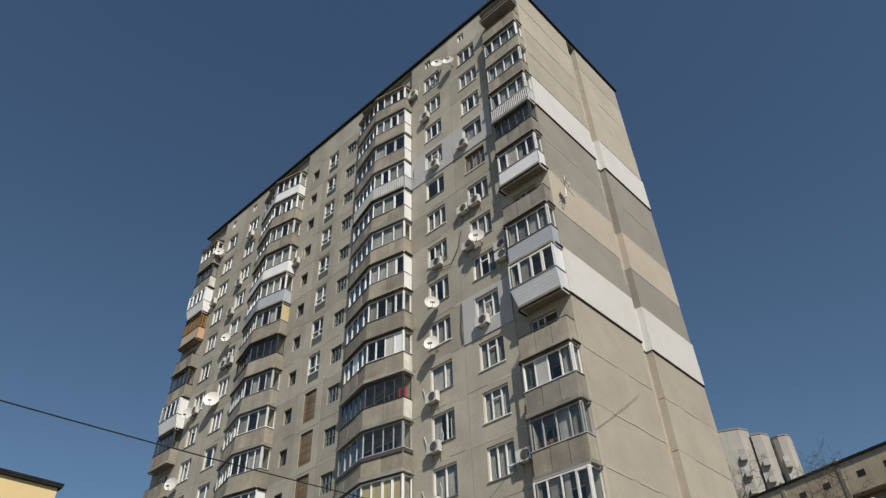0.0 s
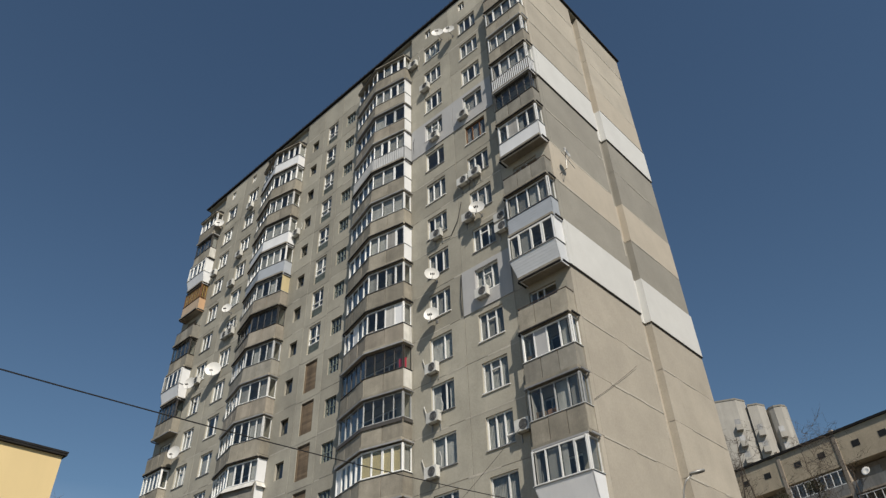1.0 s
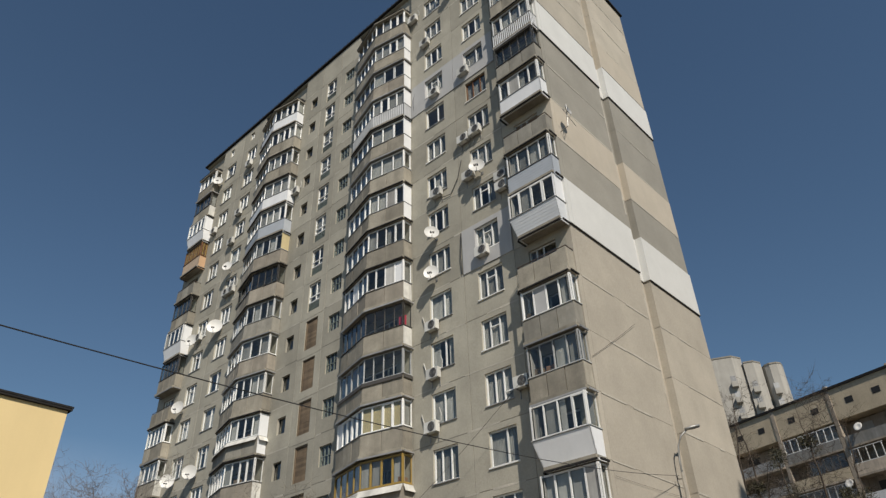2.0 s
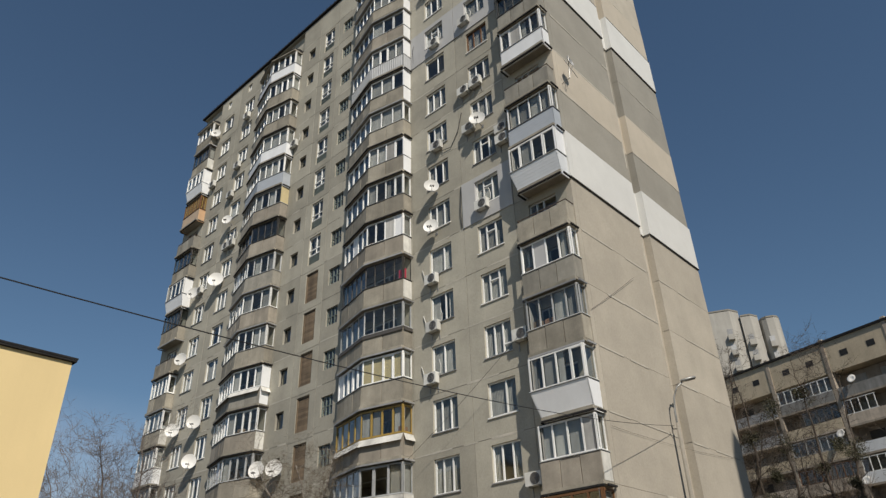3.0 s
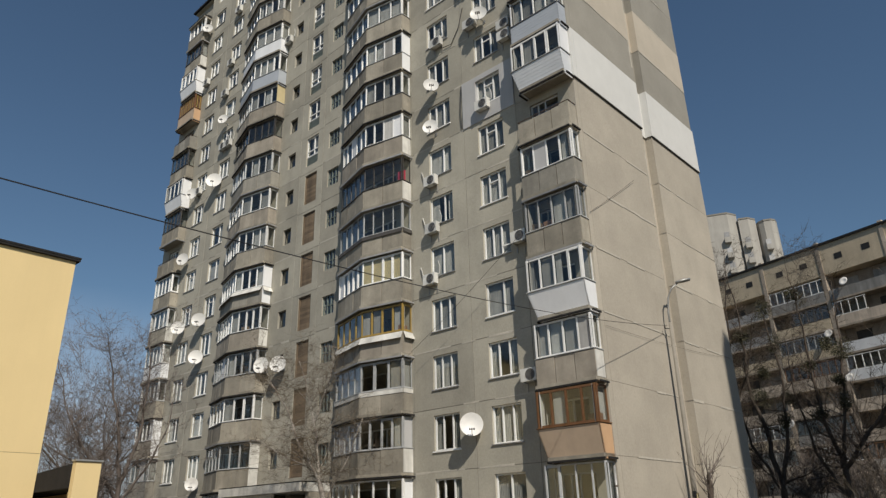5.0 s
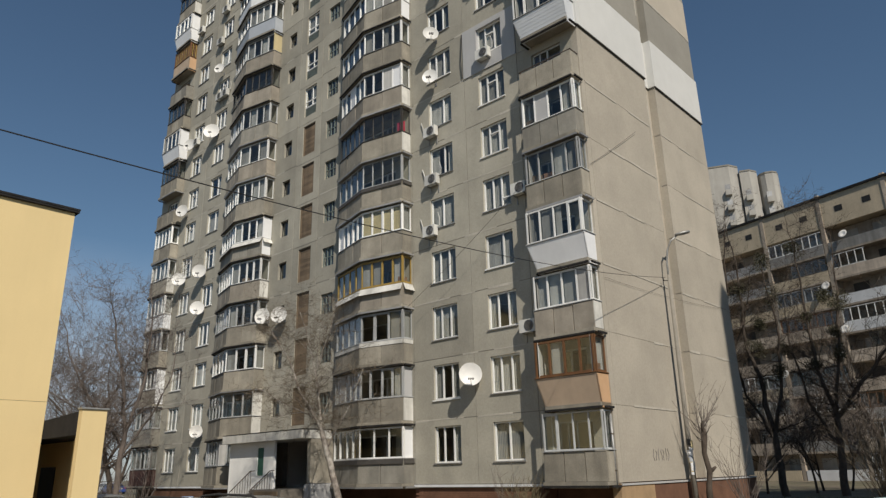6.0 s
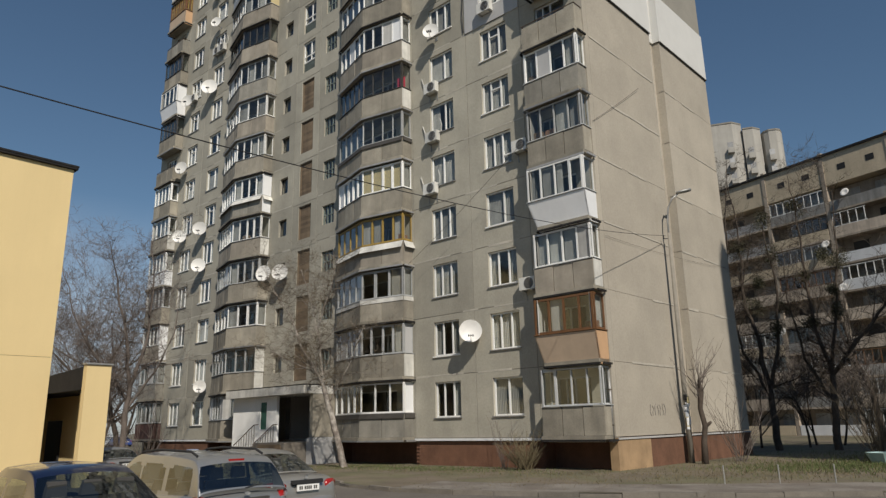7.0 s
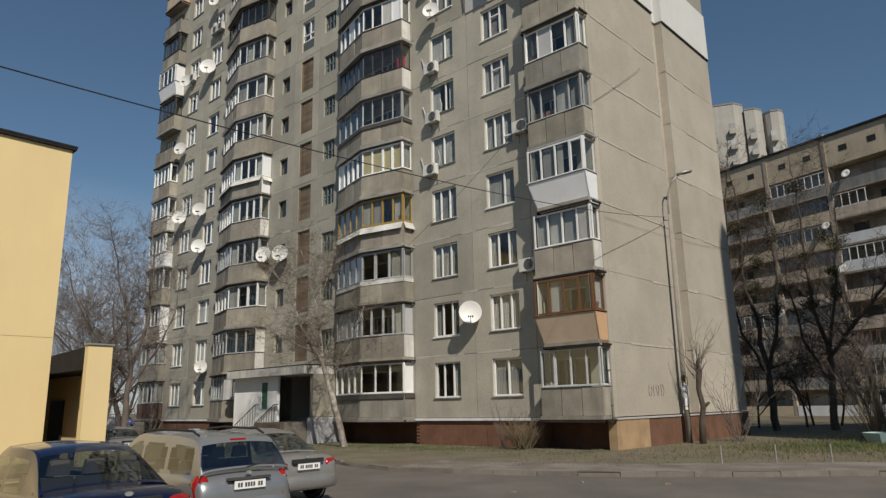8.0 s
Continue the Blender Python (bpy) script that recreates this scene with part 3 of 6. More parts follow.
# ---------------------------------------------------------------- balconies
CORNER_PLAN = [(2.84, 0.0), (2.84, 0.62), (0.04, 0.62), (0.04, 0.0)]
BAY_PLAN = [(5.48, 0.0), (5.48, 0.42), (2.56, 1.2), (0.0, 0.65), (0.0, 0.0)]


def split(p, q, pitch):
    n = max(1, round((Vector(q) - Vector(p)).length / pitch))
    P, Q = Vector(p), Vector(q)
    return [(P.lerp(Q, i / n), P.lerp(Q, (i + 1) / n)) for i in range(n)]


def sloped(p, q, p2, q2, depth, z0, z1, back=0.0):
    """A board between a foot line and a head line, depth thick inwards, set back by so much."""
    d = Vector((q[0] - p[0], q[1] - p[1]))
    n = Vector((-d.y, d.x)).normalized()
    f = lambda v, k, z: (*(Vector(v) + n * k), z)
    return Geo().prism([f(p, back, z0), f(q, back, z0), f(q, back + depth, z0), f(p, back + depth, z0)],
                       [f(p2, back, z1), f(q2, back, z1), f(q2, back + depth, z1), f(p2, back + depth, z1)])


def balcony(plan, k, parapet="concrete", glaze="white", flare=0.0, side=None, label="", dark=False, apron=None, thin=False, visor=False, slats=False, boards=False):
    """One balcony: floor slab, parapet pieces, glazing with its panes."""
    z = zb(k) + 0.08
    top = z + 1.05
    head = [(u, o + flare if o else o) for u, o in plan]
    inner = min(u for u, _ in plan)
    if flare:
        plan = [(u - 1.5 * flare if u > inner + 1 else u, o) for u, o in plan]
    lip = 0.13
    slab = Geo().prism([(u, o + (lip if o else 0), z - 0.15) for u, o in plan], [(u, o + (lip if o else 0), z - 0.02) for u, o in plan])
    b = part("balcony", slab, PARAPET, tower, label)
    # drip sheet, deepened and mostly near-black to paint in the slab's under-shade
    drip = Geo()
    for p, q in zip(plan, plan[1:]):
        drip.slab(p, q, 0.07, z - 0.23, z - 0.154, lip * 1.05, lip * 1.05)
    part("drip_edge", drip, ROOFING if rng.random() < 0.6 else SILL, b, "dark sheet drip edge that also stands in for shade under the slab")
    runs = list(zip(plan, plan[1:], head, head[1:]))
    cast = rng.choice(PARAPETS)
    mats = {"concrete": cast, "white": WHITE_SHEET, "grey_siding": SIDING_GREY, "white_siding": SIDING_WHITE, "tin": TIN, "slats": WHITE_SHEET, "peach": PEACH, "tan": TAN, "maroon": MAROON}
    mat = mats[parapet]
    foot = z - 0.22 if parapet != "concrete" else z - 0.012
    for i, (p, q, p2, q2) in enumerate(runs):
        last = i == len(runs) - 1
        m = PEACH_SIDE if parapet == "peach" and last else mat
        if last and parapet == "concrete" and side:
            m = {"white": WHITE_SHEET, "white_foot": WHITEWASH, "whitewash": WHITEWASH, "tan_foot": WHITEWASH}.get(side, mat)
        if parapet == "tin":
            c, out = Geo(), Vector((q[1] - p[1], p[0] - q[0])).normalized() * 0.05
            for j, (a, e) in enumerate(split(p, q, 0.075)):
                a, e = (a + out, e) if j % 2 else (a, e + out)
                c.v += [(*a, foot), (*a, top)] if not c.v else []
                c.v += [(*e, foot), (*e, top)]
                n = len(c.v)
                c.f.append((n - 4, n - 2, n - 1, n - 3))
            part("parapet_sheet", c, TIN, b, "corrugated metal parapet")
        elif parapet == "slats":
            part("parapet_backing", Geo().slab(p, q, 0.03, foot, top, -0.05, -0.05), DARK_FRAME, b, "dark sheet behind the slats")
            for a, e in split(p, q, 0.14):
                part("slat", Geo().slab(a, a.lerp(e, 0.5), 0.025, foot, top, 0.02, 0.02), WHITE_SHEET, b)
        elif parapet in ("grey_siding", "white_siding"):
            for j in range(15):
                f0, f1 = j / 15, (j + 1) / 15 - 0.002
                mixp = lambda v, w, f: Vector(v).lerp(Vector(w), f)
                z0, z1 = foot + (top - foot) * f0, foot + (top - foot) * f1
                part("siding_board", sloped(mixp(p, p2, f0), mixp(q, q2, f0), mixp(p, p2, f1), mixp(q, q2, f1), 0.04, z0, z1, -0.004 * (j % 2)), mat, b)
        elif parapet == "concrete":
            for a, e in split(p, q, 1.1):
                s = (e - a).normalized() * 0.018
                part("parapet_panel", Geo().slab(a + s, e - s, 0.07, foot, top + rng.uniform(-0.015, 0.012), rng.uniform(0, 0.015), rng.uniform(-0.012, 0.02)), m, b)
        else:
            part("parapet_sheet", sloped(p, q, p2, q2, 0.05, foot, top), m, b, {"white": "white sheet parapet", "peach": "peach sheet parapet", "tan": "tan board parapet", "maroon": "dark maroon board parapet"}[parapet])
    if parapet != "concrete" or glaze != "none":
        cap = Geo()
        for p, q, p2, q2 in runs:
            cap.slab(p2, q2, 0.16, top + 0.022, top + 0.05, 0.045, 0.045)
        part("parapet_cap", cap, {"brown": BROWN_FRAME, "dark": DARK_FRAME, "yellow": YELLOW_FRAME, "grey": GREY_FRAME}.get(glaze, rng.choice((WHITE, GREY_FRAME, SILL))), b)
    if apron:
        drop, out = apron
        for p, q, _, _ in runs:
            part("apron_flashing", Geo().slab(p, q, 0.012, top - drop, top + 0.02, out, 0.03), WHITEWASH, b, "pale flashing under the glazing")
    if visor:
        for p, q, _, _ in runs:
            part("hanging_sheet", Geo().slab(p, q, 0.012, top - 0.2, top + 0.015, 0.07, 0.04), DARK_FRAME, b, "dark sheet hung below the glazing")
    if glaze == "none":
        rail = Geo()
        for p, q, p2, q2 in runs:
            rail.slab(p, q, 0.04, top + 0.1, top + 0.13)
        part("handrail", rail, IRON, b, "thin iron handrail")
        return b
    fm = {"white": WHITE, "grey": GREY_FRAME, "brown": BROWN_FRAME, "dark": DARK_FRAME, "yellow": YELLOW_FRAME}[glaze]
    z0, z1, w = top + 0.052, z + 2.52, {"dark": 0.04, "grey": 0.055, "yellow": 0.1, "brown": 0.09}.get(glaze, rng.choice((0.06, 0.07, 0.08)))
    w = 0.04 if thin else w
    frame_geo, k0, back = Geo(), rng.random(), -0.05
    pitch = rng.choice((0.6, 0.68, 0.78))
    panes = []
    for i, (_, _, p, q) in enumerate(runs):
        last = i == len(runs) - 1
        if side in ("white", "whitewash", "cream") and last:
            part("side_panel", Geo().slab(p, q, 0.05, z0, z1, 0.0, 0.0), {"white": WHITE_SHEET, "whitewash": WHITEWASH, "cream": BLIND}[side], b, {"white": "white sheet side panel", "whitewash": "worn whitewashed side panel", "cream": "pale yellow side panel"}[side])
            continue
        d = (Vector(q) - Vector(p)).normalized()
        frame_geo.slab(p, q, 0.07, z0, z0 + w, back, back).slab(p, q, 0.07, z1 - w, z1, back, back)
        for a, e in split(p, q, pitch):
            frame_geo.slab(a, a + d * w / 2, 0.071, z0 + w, z1 - w, back, back).slab(e - d * w / 2, e, 0.071, z0 + w, z1 - w, back, back)
            r = rng.random()
            if glaze in ("white", "grey") and r < 0.22:
                frame_geo.slab(a + d * w / 2, a + d * (w / 2 + 0.045), 0.09, z0 + w, z1 - w, back + 0.012, back + 0.012)
                frame_geo.slab(e - d * (w / 2 + 0.045), e - d * w / 2, 0.09, z0 + w, z1 - w, back + 0.012, back + 0.012)
                frame_geo.slab(a + d * w / 2, e - d * w / 2, 0.08, z1 - w - 0.05, z1 - w, back + 0.01, back + 0.01)
            if glaze in ("white", "grey") and 0.22 <= r < 0.27 and not dark:
                part("filled_light", Geo().slab(a + d * w / 2, e - d * w / 2, 0.02, z0 + w, z1 - w, back - 0.02, back - 0.02), rng.choice((WHITE_SHEET, INSUL_GREY, CURTAIN)), b, "board in place of a pane")
                continue
            panes.append(Geo().slab(a + d * w / 2, e - d * w / 2, 0.006, z0 + w, z1 - w, back - 0.03, back - 0.03))
            if slats:
                for c in range(4):
                    f0 = a.lerp(e, 0.1 + 0.22 * c)
                    part("slat", Geo().slab(f0, f0 + d * 0.07, 0.02, z0 + w, z1 - w, back + 0.02, back + 0.02), YELLOW_FRAME if c % 2 else BROWN_FRAME, b)
            if dark:
                continue
            if boards:
                if i == 1 and rng.random() < 0.8 or i == 2 and rng.random() < 0.3:
                    part("board", Geo().slab(a + d * 0.04, a.lerp(e, rng.uniform(0.5, 0.9)), 0.015, z0 - 0.2, z1, back - 0.2, back - 0.2), rng.choice((BOARD, TAN, YELLOW_FRAME)), b, "brown board behind the glass")
                continue
            if label == "balcony with ochre blinds" and i == 2:
                part("blind", Geo().slab(a + d * 0.05, e - d * 0.05, 0.01, z0 + w, z1 - w, back - 0.07, back - 0.07), BLIND, b)
            elif r > 0.66 - 0.3 * k0:
                part("curtain", Geo().slab(a + d * 0.03, e - d * 0.03, 0.01, z0 - 0.1, z1, back - 0.14, back - 0.14), CURTAIN, b)
            elif r > 0.5:
                part("curtain", Geo().slab(a + d * 0.03, a.lerp(e, 0.45), 0.01, z0 - 0.1, z1, back - 0.14, back - 0.14), CURTAIN, b)
            elif r > 0.38:
                zc = z0 + rng.uniform(0.15, 0.45)
                part("clutter", Geo().slab(a.lerp(e, 0.15), a.lerp(e, 0.85), 0.25, z0 - 0.5, zc, back - 0.2, back - 0.2), rng.choice((TAN, BOARD, GREY_FRAME, SIDING_GREY, CREAM_BRICK)), b, "stored boxes behind the glass")
    part("glazing_frame", frame_geo, fm, b, {"white": "white glazing frame", "brown": "brown wooden glazing frame"}.get(glaze, ""))
    for p in panes:
        part("pane", p, GLASS, b).visible_shadow = False
    return b


def stack(plan, shift, rows):
    plan = [(u + shift, o) for u, o in plan]
    for k, kw in rows.items():
        balcony(plan, k, **kw)
    z = zb(17)
    cap = part("balcony_roof", Geo().prism([(u, o + (0.16 if o else -0.58), z - 0.3) for u, o in plan], [(u, o + (0.16 if o else -0.58), z - 0.16) for u, o in plan]), PARAPET, tower, "concrete roof slab over the top balcony")
    part("roof_felt", Geo().prism([(u, o + (0.2 if o else -0.58), z - 0.155) for u, o in plan], [(u, o * 0.3 + (0.1 if o else -0.58), z + 0.12) for u, o in plan]), ROOFING, cap)


C, W, N = "concrete", "white", "none"
stack(CORNER_PLAN, 0.0, {
    16: dict(glaze=N, label="open concrete balcony"), 15: dict(), 14: dict(), 13: dict(parapet="slats", label="glazed balcony with a white slatted parapet"),
    12: dict(glaze="dark", dark=True, label="dark unglazed-looking balcony"), 11: dict(parapet="white", label="white clad glazed balcony"), 10: dict(glaze=N, label="open concrete balcony"),
    9: dict(parapet="grey_siding", label="grey siding clad balcony"), 8: dict(parapet="white_siding", flare=0.22, side="white", label="white siding clad balcony, flared parapet"),
    7: dict(glaze=N, label="open concrete balcony"), 6: dict(glaze="white"), 5: dict(glaze="grey"), 4: dict(parapet="white", flare=0.24, label="white clad balcony with flared parapet"),
    3: dict(side="white_foot"), 2: dict(parapet="peach", glaze="brown", flare=0.22, label="peach clad balcony with brown wooden glazing"), 1: dict(glaze="grey", dark=True, label="ground-floor balcony with grey painted glazing"),
})
stack(BAY_PLAN, 10.61, {
    16: dict(), 15: dict(side="white"), 14: dict(glaze="grey", side="white"), 13: dict(parapet="tin", side="white", label="balcony with a corrugated parapet"), 12: dict(side="white"), 11: dict(),
    10: dict(side="white"), 9: dict(), 8: dict(glaze="white", side="tan_foot"), 7: dict(glaze="dark", side="white_foot", dark=True, label="dark glazed balcony"), 6: dict(glaze="grey", dark=True, thin=True, visor=True, label="balcony with thin pale frames over a dark interior"),
    5: dict(label="balcony with ochre blinds"), 4: dict(glaze="yellow", apron=(0.34, 0.2), label="balcony with ochre wooden glazing"), 3: dict(glaze="grey", apron=(0.2, 0.032)), 2: dict(glaze="grey", side="white_foot"), 1: dict(visor=True, boards=True, label="white framed balcony with brown boards behind the glass"),
})
stack(BAY_PLAN, 23.59, {
    16: dict(parapet="white", label="tall white glazed balcony"), 15: dict(), 14: dict(), 13: dict(parapet="white"), 12: dict(parapet="grey_siding"), 11: dict(glaze="grey", side="cream"), 10: dict(glaze="dark", dark=True), 9: dict(glaze="grey"),
    8: dict(), 7: dict(), 6: dict(side="white", apron=(0.3, 0.22), label="balcony with white panels"), 5: dict(side="white_foot"), 4: dict(glaze="grey"), 3: dict(), 2: dict(glaze="grey", dark=True, side="whitewash", thin=True, label="dark balcony behind an iron grille"), 1: dict(glaze="grey"),
})
stack(CORNER_PLAN, LONG - 3.55, {
    16: dict(), 15: dict(glaze="dark", side="white_foot"), 14: dict(parapet="white", flare=0.2, side="white", label="white clad flared balcony"),
    13: dict(parapet="peach", glaze="brown", dark=True, slats=True, label="balcony with brown slatted glazing over a peach parapet"), 12: dict(glaze=N, label="open balcony with a faded parapet"),
    11: dict(glaze="dark", dark=True), 10: dict(parapet="white", flare=0.2, side="white", label="white clad flared balcony"), 9: dict(glaze="dark", dark=True), 8: dict(glaze=N, label="open concrete balcony"),
    7: dict(), 6: dict(side="white_foot"), 5: dict(parapet="white"), 4: dict(glaze="grey"), 3: dict(side="white"), 2: dict(glaze="grey"), 1: dict(parapet="maroon", glaze="grey"),
})

# ---------------------------------------------------------------- entrance of the tower
porch = part("entrance_canopy", Geo().box(16.19, 23.75, 0.02, 2.35, 3.5, 3.92), WHITEWASH, tower, "weathered concrete entrance canopy")
part("canopy_felt", Geo().box(16.3, 24.05, 0.02, 2.2, 3.96, 3.99), ROOFING, porch)
part("entrance_wall", Geo().grid([19.2, 20.17, 20.79, 23.45], [0.0, 1.75, 3.2, 3.49], 1.75, 1.9, {(1, 1)}), WHITE_PAINT, tower, "white painted entrance wall")
part("entrance_side_wall", Geo().box(23.46, 23.6, 0.02, 1.9, 0.0, 3.49), WHITE_PAINT, tower, "white painted side wall")
part("door", Geo().box(20.18, 20.78, 1.8, 1.85, 1.76, 3.19), material("green_paint", (0.03, 0.12, 0.08), 0.5, stain=0.1, scale=3), tower, "narrow dark green shutter")
p = part("entrance_pylon", Geo().box(16.21, 16.49, 0.02, 1.75, 1.32, 3.49), PARAPET, tower, "stained concrete entrance side wall")
part("pylon_foot", Geo().box(16.15, 16.55, 0.02, 1.85, -0.2, 1.3), INSUL_GREY, p, "grey painted foot")
part("landing", Geo().box(16.56, 19.3, -0.5, 3.2, -0.1, 1.08), KERB, tower, "concrete entrance landing")
for i in range(6):
    part("step", Geo().box(19.305 + i * 0.32, 19.305 + (i + 1) * 0.32 - 0.003, 1.92, 3.2, -0.1, 0.9 - i * 0.17), KERB, tower)
for o in (1.98, 3.15):
    r = part("stair_rail", Geo().tube([(19.0, o, 2.0), (19.4, o, 1.98), (21.3, o, 0.95)], 0.025), IRON, tower, "iron stair railing")
    for i in range(9):
        u = 19.35 + i * 0.24
        zt = 1.98 - (u - 19.4) * 0.54
        part("baluster", Geo().tube([(u, o, max(zt - 0.95, 0)), (u, o, zt)], 0.014), IRON, r)
part("cellar_hatch", Geo().box(16.8, 18.8, 3.21, 3.26, 0.0, 1.0), BOARD, tower, "brown boarded landing front")

# ---------------------------------------------------------------- dishes and air conditioners on the tower
on_front = lambda u, out, z: TOWER @ Matrix.Translation((u, out, z))


def dish(u, z, r, turn=0.0):
    """A satellite dish on a wall bracket that looks out and to the right."""
    ob = thing("satellite_dish", "white enamel satellite dish on a wall bracket", "satellite dish", on_front(u, 0.0, z), "satellite dishes on the tower")
    aim = Matrix.Translation((0, 0.45, 0)) @ Matrix.Rotation(radians(38 + turn), 4, "Z") @ Matrix.Rotation(radians(-84), 4, "X")
    prof = [(0.001, 0.0)] + [(r * i / 6, 0.42 * r * (i / 6) ** 2 * 0.55) for i in range(1, 7)]
    rim = prof + [(r * 1.02, prof[-1][1] + 0.005), (r * 1.0, prof[-1][1] - 0.02)] + [(q, h - 0.018) for q, h in reversed(prof[1:-1])]
    part("reflector", Geo().lathe(rim, 24, aim), DISH_PAINT, ob, smooth=True)
    tip = aim @ Vector((0, r * 0.55, r * 0.8))
    edge = aim @ Vector((0, r * 0.97, r * 0.22))
    part("feed_arm", Geo().tube([edge, tip], 0.014), GALV, ob)
    for dx in (-0.09, 0.0, 0.09):
        q = tip + aim.to_3x3() @ Vector((dx, 0, 0))
        part("receiver", Geo().tube([q + aim.to_3x3() @ Vector((0, 0, 0.07)), q - aim.to_3x3() @ Vector((0, 0, 0.07))], 0.035, 8), BLACK, ob, "black feed horn")
    part("bracket", Geo().tube([(0, 0.0, -0.25), (0, 0.3, -0.25), (0, 0.4, -0.02)], 0.022).box(-0.08, 0.08, 0.0, 0.02, -0.35, -0.15), GALV, ob)
    return ob


DISHES = ((7.34, 45.58, 0.45), (6.22, 44.85, 0.42), (4.93, 27.0, 0.45), (8.55, 24.26, 0.42), (8.63, 21.64, 0.42), (36.19, 44.2, 0.45), (31.52, 32.48, 0.42), (31.9, 27.08, 0.6), (35.31, 27.13, 0.5), (35.49, 21.51, 0.5), 
    (6.56, 5.77, 0.5), (23.32, 11.14, 0.5), (21.54, 10.93, 0.5), (34.98, 15.89, 0.5), (31.92, 15.87, 0.5), (31.75, 13.12, 0.5), (30.45, 4.6, 0.42))
for i, (u, z, r) in enumerate(DISHES):
    dish(u, z, r, rng.uniform(-12, 12))

AC_BODY = Geo().box(-0.4, 0.4, 0.08, 0.36, 0, 0.54).data("casing", AC_PAINT)
AC_RING = Geo()
for r in (0.06, 0.12, 0.18, 0.23):
    AC_RING.lathe([(r, 0.0), (r + 0.012, 0.0), (r + 0.012, 0.012), (r, 0.012)], 18, Matrix.Translation((-0.1, 0.361, 0.27)) @ Matrix.Rotation(radians(-90), 4, "X"))
AC_RING = AC_RING.data("fan_grille", GALV)
AC_FAN = Geo().lathe([(0.001, 0.0), (0.235, 0.0), (0.235, 0.004)], 20, Matrix.Translation((-0.1, 0.3605, 0.27)) @ Matrix.Rotation(radians(-90), 4, "X")).data("fan_opening", DARK_FRAME)
AC_FOOT = Geo().box(-0.3, -0.26, 0.0, 0.38, -0.05, -0.01).box(-0.3, -0.26, 0.0, 0.04, -0.4, -0.05).data("bracket", GALV)
AC_UNITS = ((10.14, 44.33), (9.0, 40.78), (5.71, 35.28), (8.26, 35.23), (6.0, 29.66), (5.08, 29.75), (5.79, 26.74), (8.29, 26.87), (3.54, 25.4), (3.54, 24.7), 
    (5.21, 21.3), (8.92, 18.32), (8.88, 15.6), (3.49, 13.5), (31.71, 37.99), (32.18, 35.14), (31.28, 43.28), (35.69, 37.96), (31.58, 29.83), (30.78, 29.82), 
    (34.79, 27.02), (23.25, 35.49), (9.07, 12.88), (3.44, 7.22))
for u, z in AC_UNITS:
    ob = thing("air_conditioner", "off-white outdoor air conditioner unit on wall brackets", "air conditioner", on_front(u, 0.0, z), "air conditioners on the tower")
    part("casing", AC_BODY, AC_PAINT, ob)
    part("fan_opening", AC_FAN, DARK_FRAME, ob)
    part("fan_grille", AC_RING, GALV, ob)
    part("bracket", AC_FOOT, GALV, ob)
    part("bracket", AC_FOOT, GALV, ob, at=Matrix.Translation((0.56, 0, 0)))
    if 8.5 < u < 9.3 and z < 20:
        part("drain_pipe", Geo().tube([(0.34, 0.2, 0.3), (0.5, 0.1, 0.35), (0.82, 0.05, 1.15)], 0.022, 6), AC_PAINT, ob, "slanting white plastic pipe")
    if rng.random() < 0.6:
        part("hose", Geo().tube([(-0.35, 0.2, 0.4), (-0.5, 0.08, 0.5), (-0.48, 0.03, 0.9), (-0.35, 0.01, 1.25)], 0.02), rng.choice((AC_PAINT, BLACK)), ob)

# aerial on the gable
ob = thing("wall_aerial", "thin metal aerial mast on the gable wall", "aerial", TOWER @ Matrix.Translation((0, -0.6, 27.0)))
part("mast", Geo().tube([(0, 0, 0), (-0.5, 0, 0.1), (-0.6, 0, 1.6)], 0.025), GALV, ob)
part("boom", Geo().tube([(-0.6, -0.7, 0.5), (-0.6, 0.5, 0.95)], 0.015).tube([(-0.6, 0.0, 0.3), (-0.6, -0.3, 1.1)], 0.012), GALV, ob)
part("reflector", Geo().lathe([(0.001, 0.0), (0.16, 0.03), (0.3, 0.11)], 16, Matrix.Translation((-0.55, -0.05, 1.2)) @ Matrix.Rotation(radians(-80), 4, "Y")), GALV, ob, smooth=True)

# ---------------------------------------------------------------- ground, road, kerb, verge
tagged(part("ground", Geo().quad((-900, -900, -0.16), (900, -900, -0.16), (900, 900, -0.16), (-900, 900, -0.16)), EARTH), "bare spring earth with thin grass", "ground", kind="structure")
KERB_LINE = [(70, 8.5), (40, 12.5), (20, 15.6), (10.5, 17.2), (7.2, 17.7), (4.6, 18.3), (2.6, 19.0), (0.4, 20.1), (-1.4, 21.4), (-2.8, 23.2), (-4.0, 25.6), (-5.6, 29.2), (-8.0, 33.5), (-12, 38), (-24, 49), (-50, 74)]
road = Geo()
pts = [(70, -60), *KERB_LINE, (-70, 74), (-70, -60)]
road.quad(*[(x, y, -0.1) for x, y in pts])
tagged(part("road", road, ASPHALT), "worn grey asphalt yard and drive", "road", kind="structure")
verge = Geo()
verge.quad(*[(x, y, 0.0) for x, y in reversed(KERB_LINE)], (70, 8.5 + 0.001, 0.0), (120, 90, 0.0), (60, 160, 0.0), (-50, 160, 0.0))
tagged(part("verge", verge, EARTH), "bare earth verge with patchy spring grass", "verge", kind="structure")


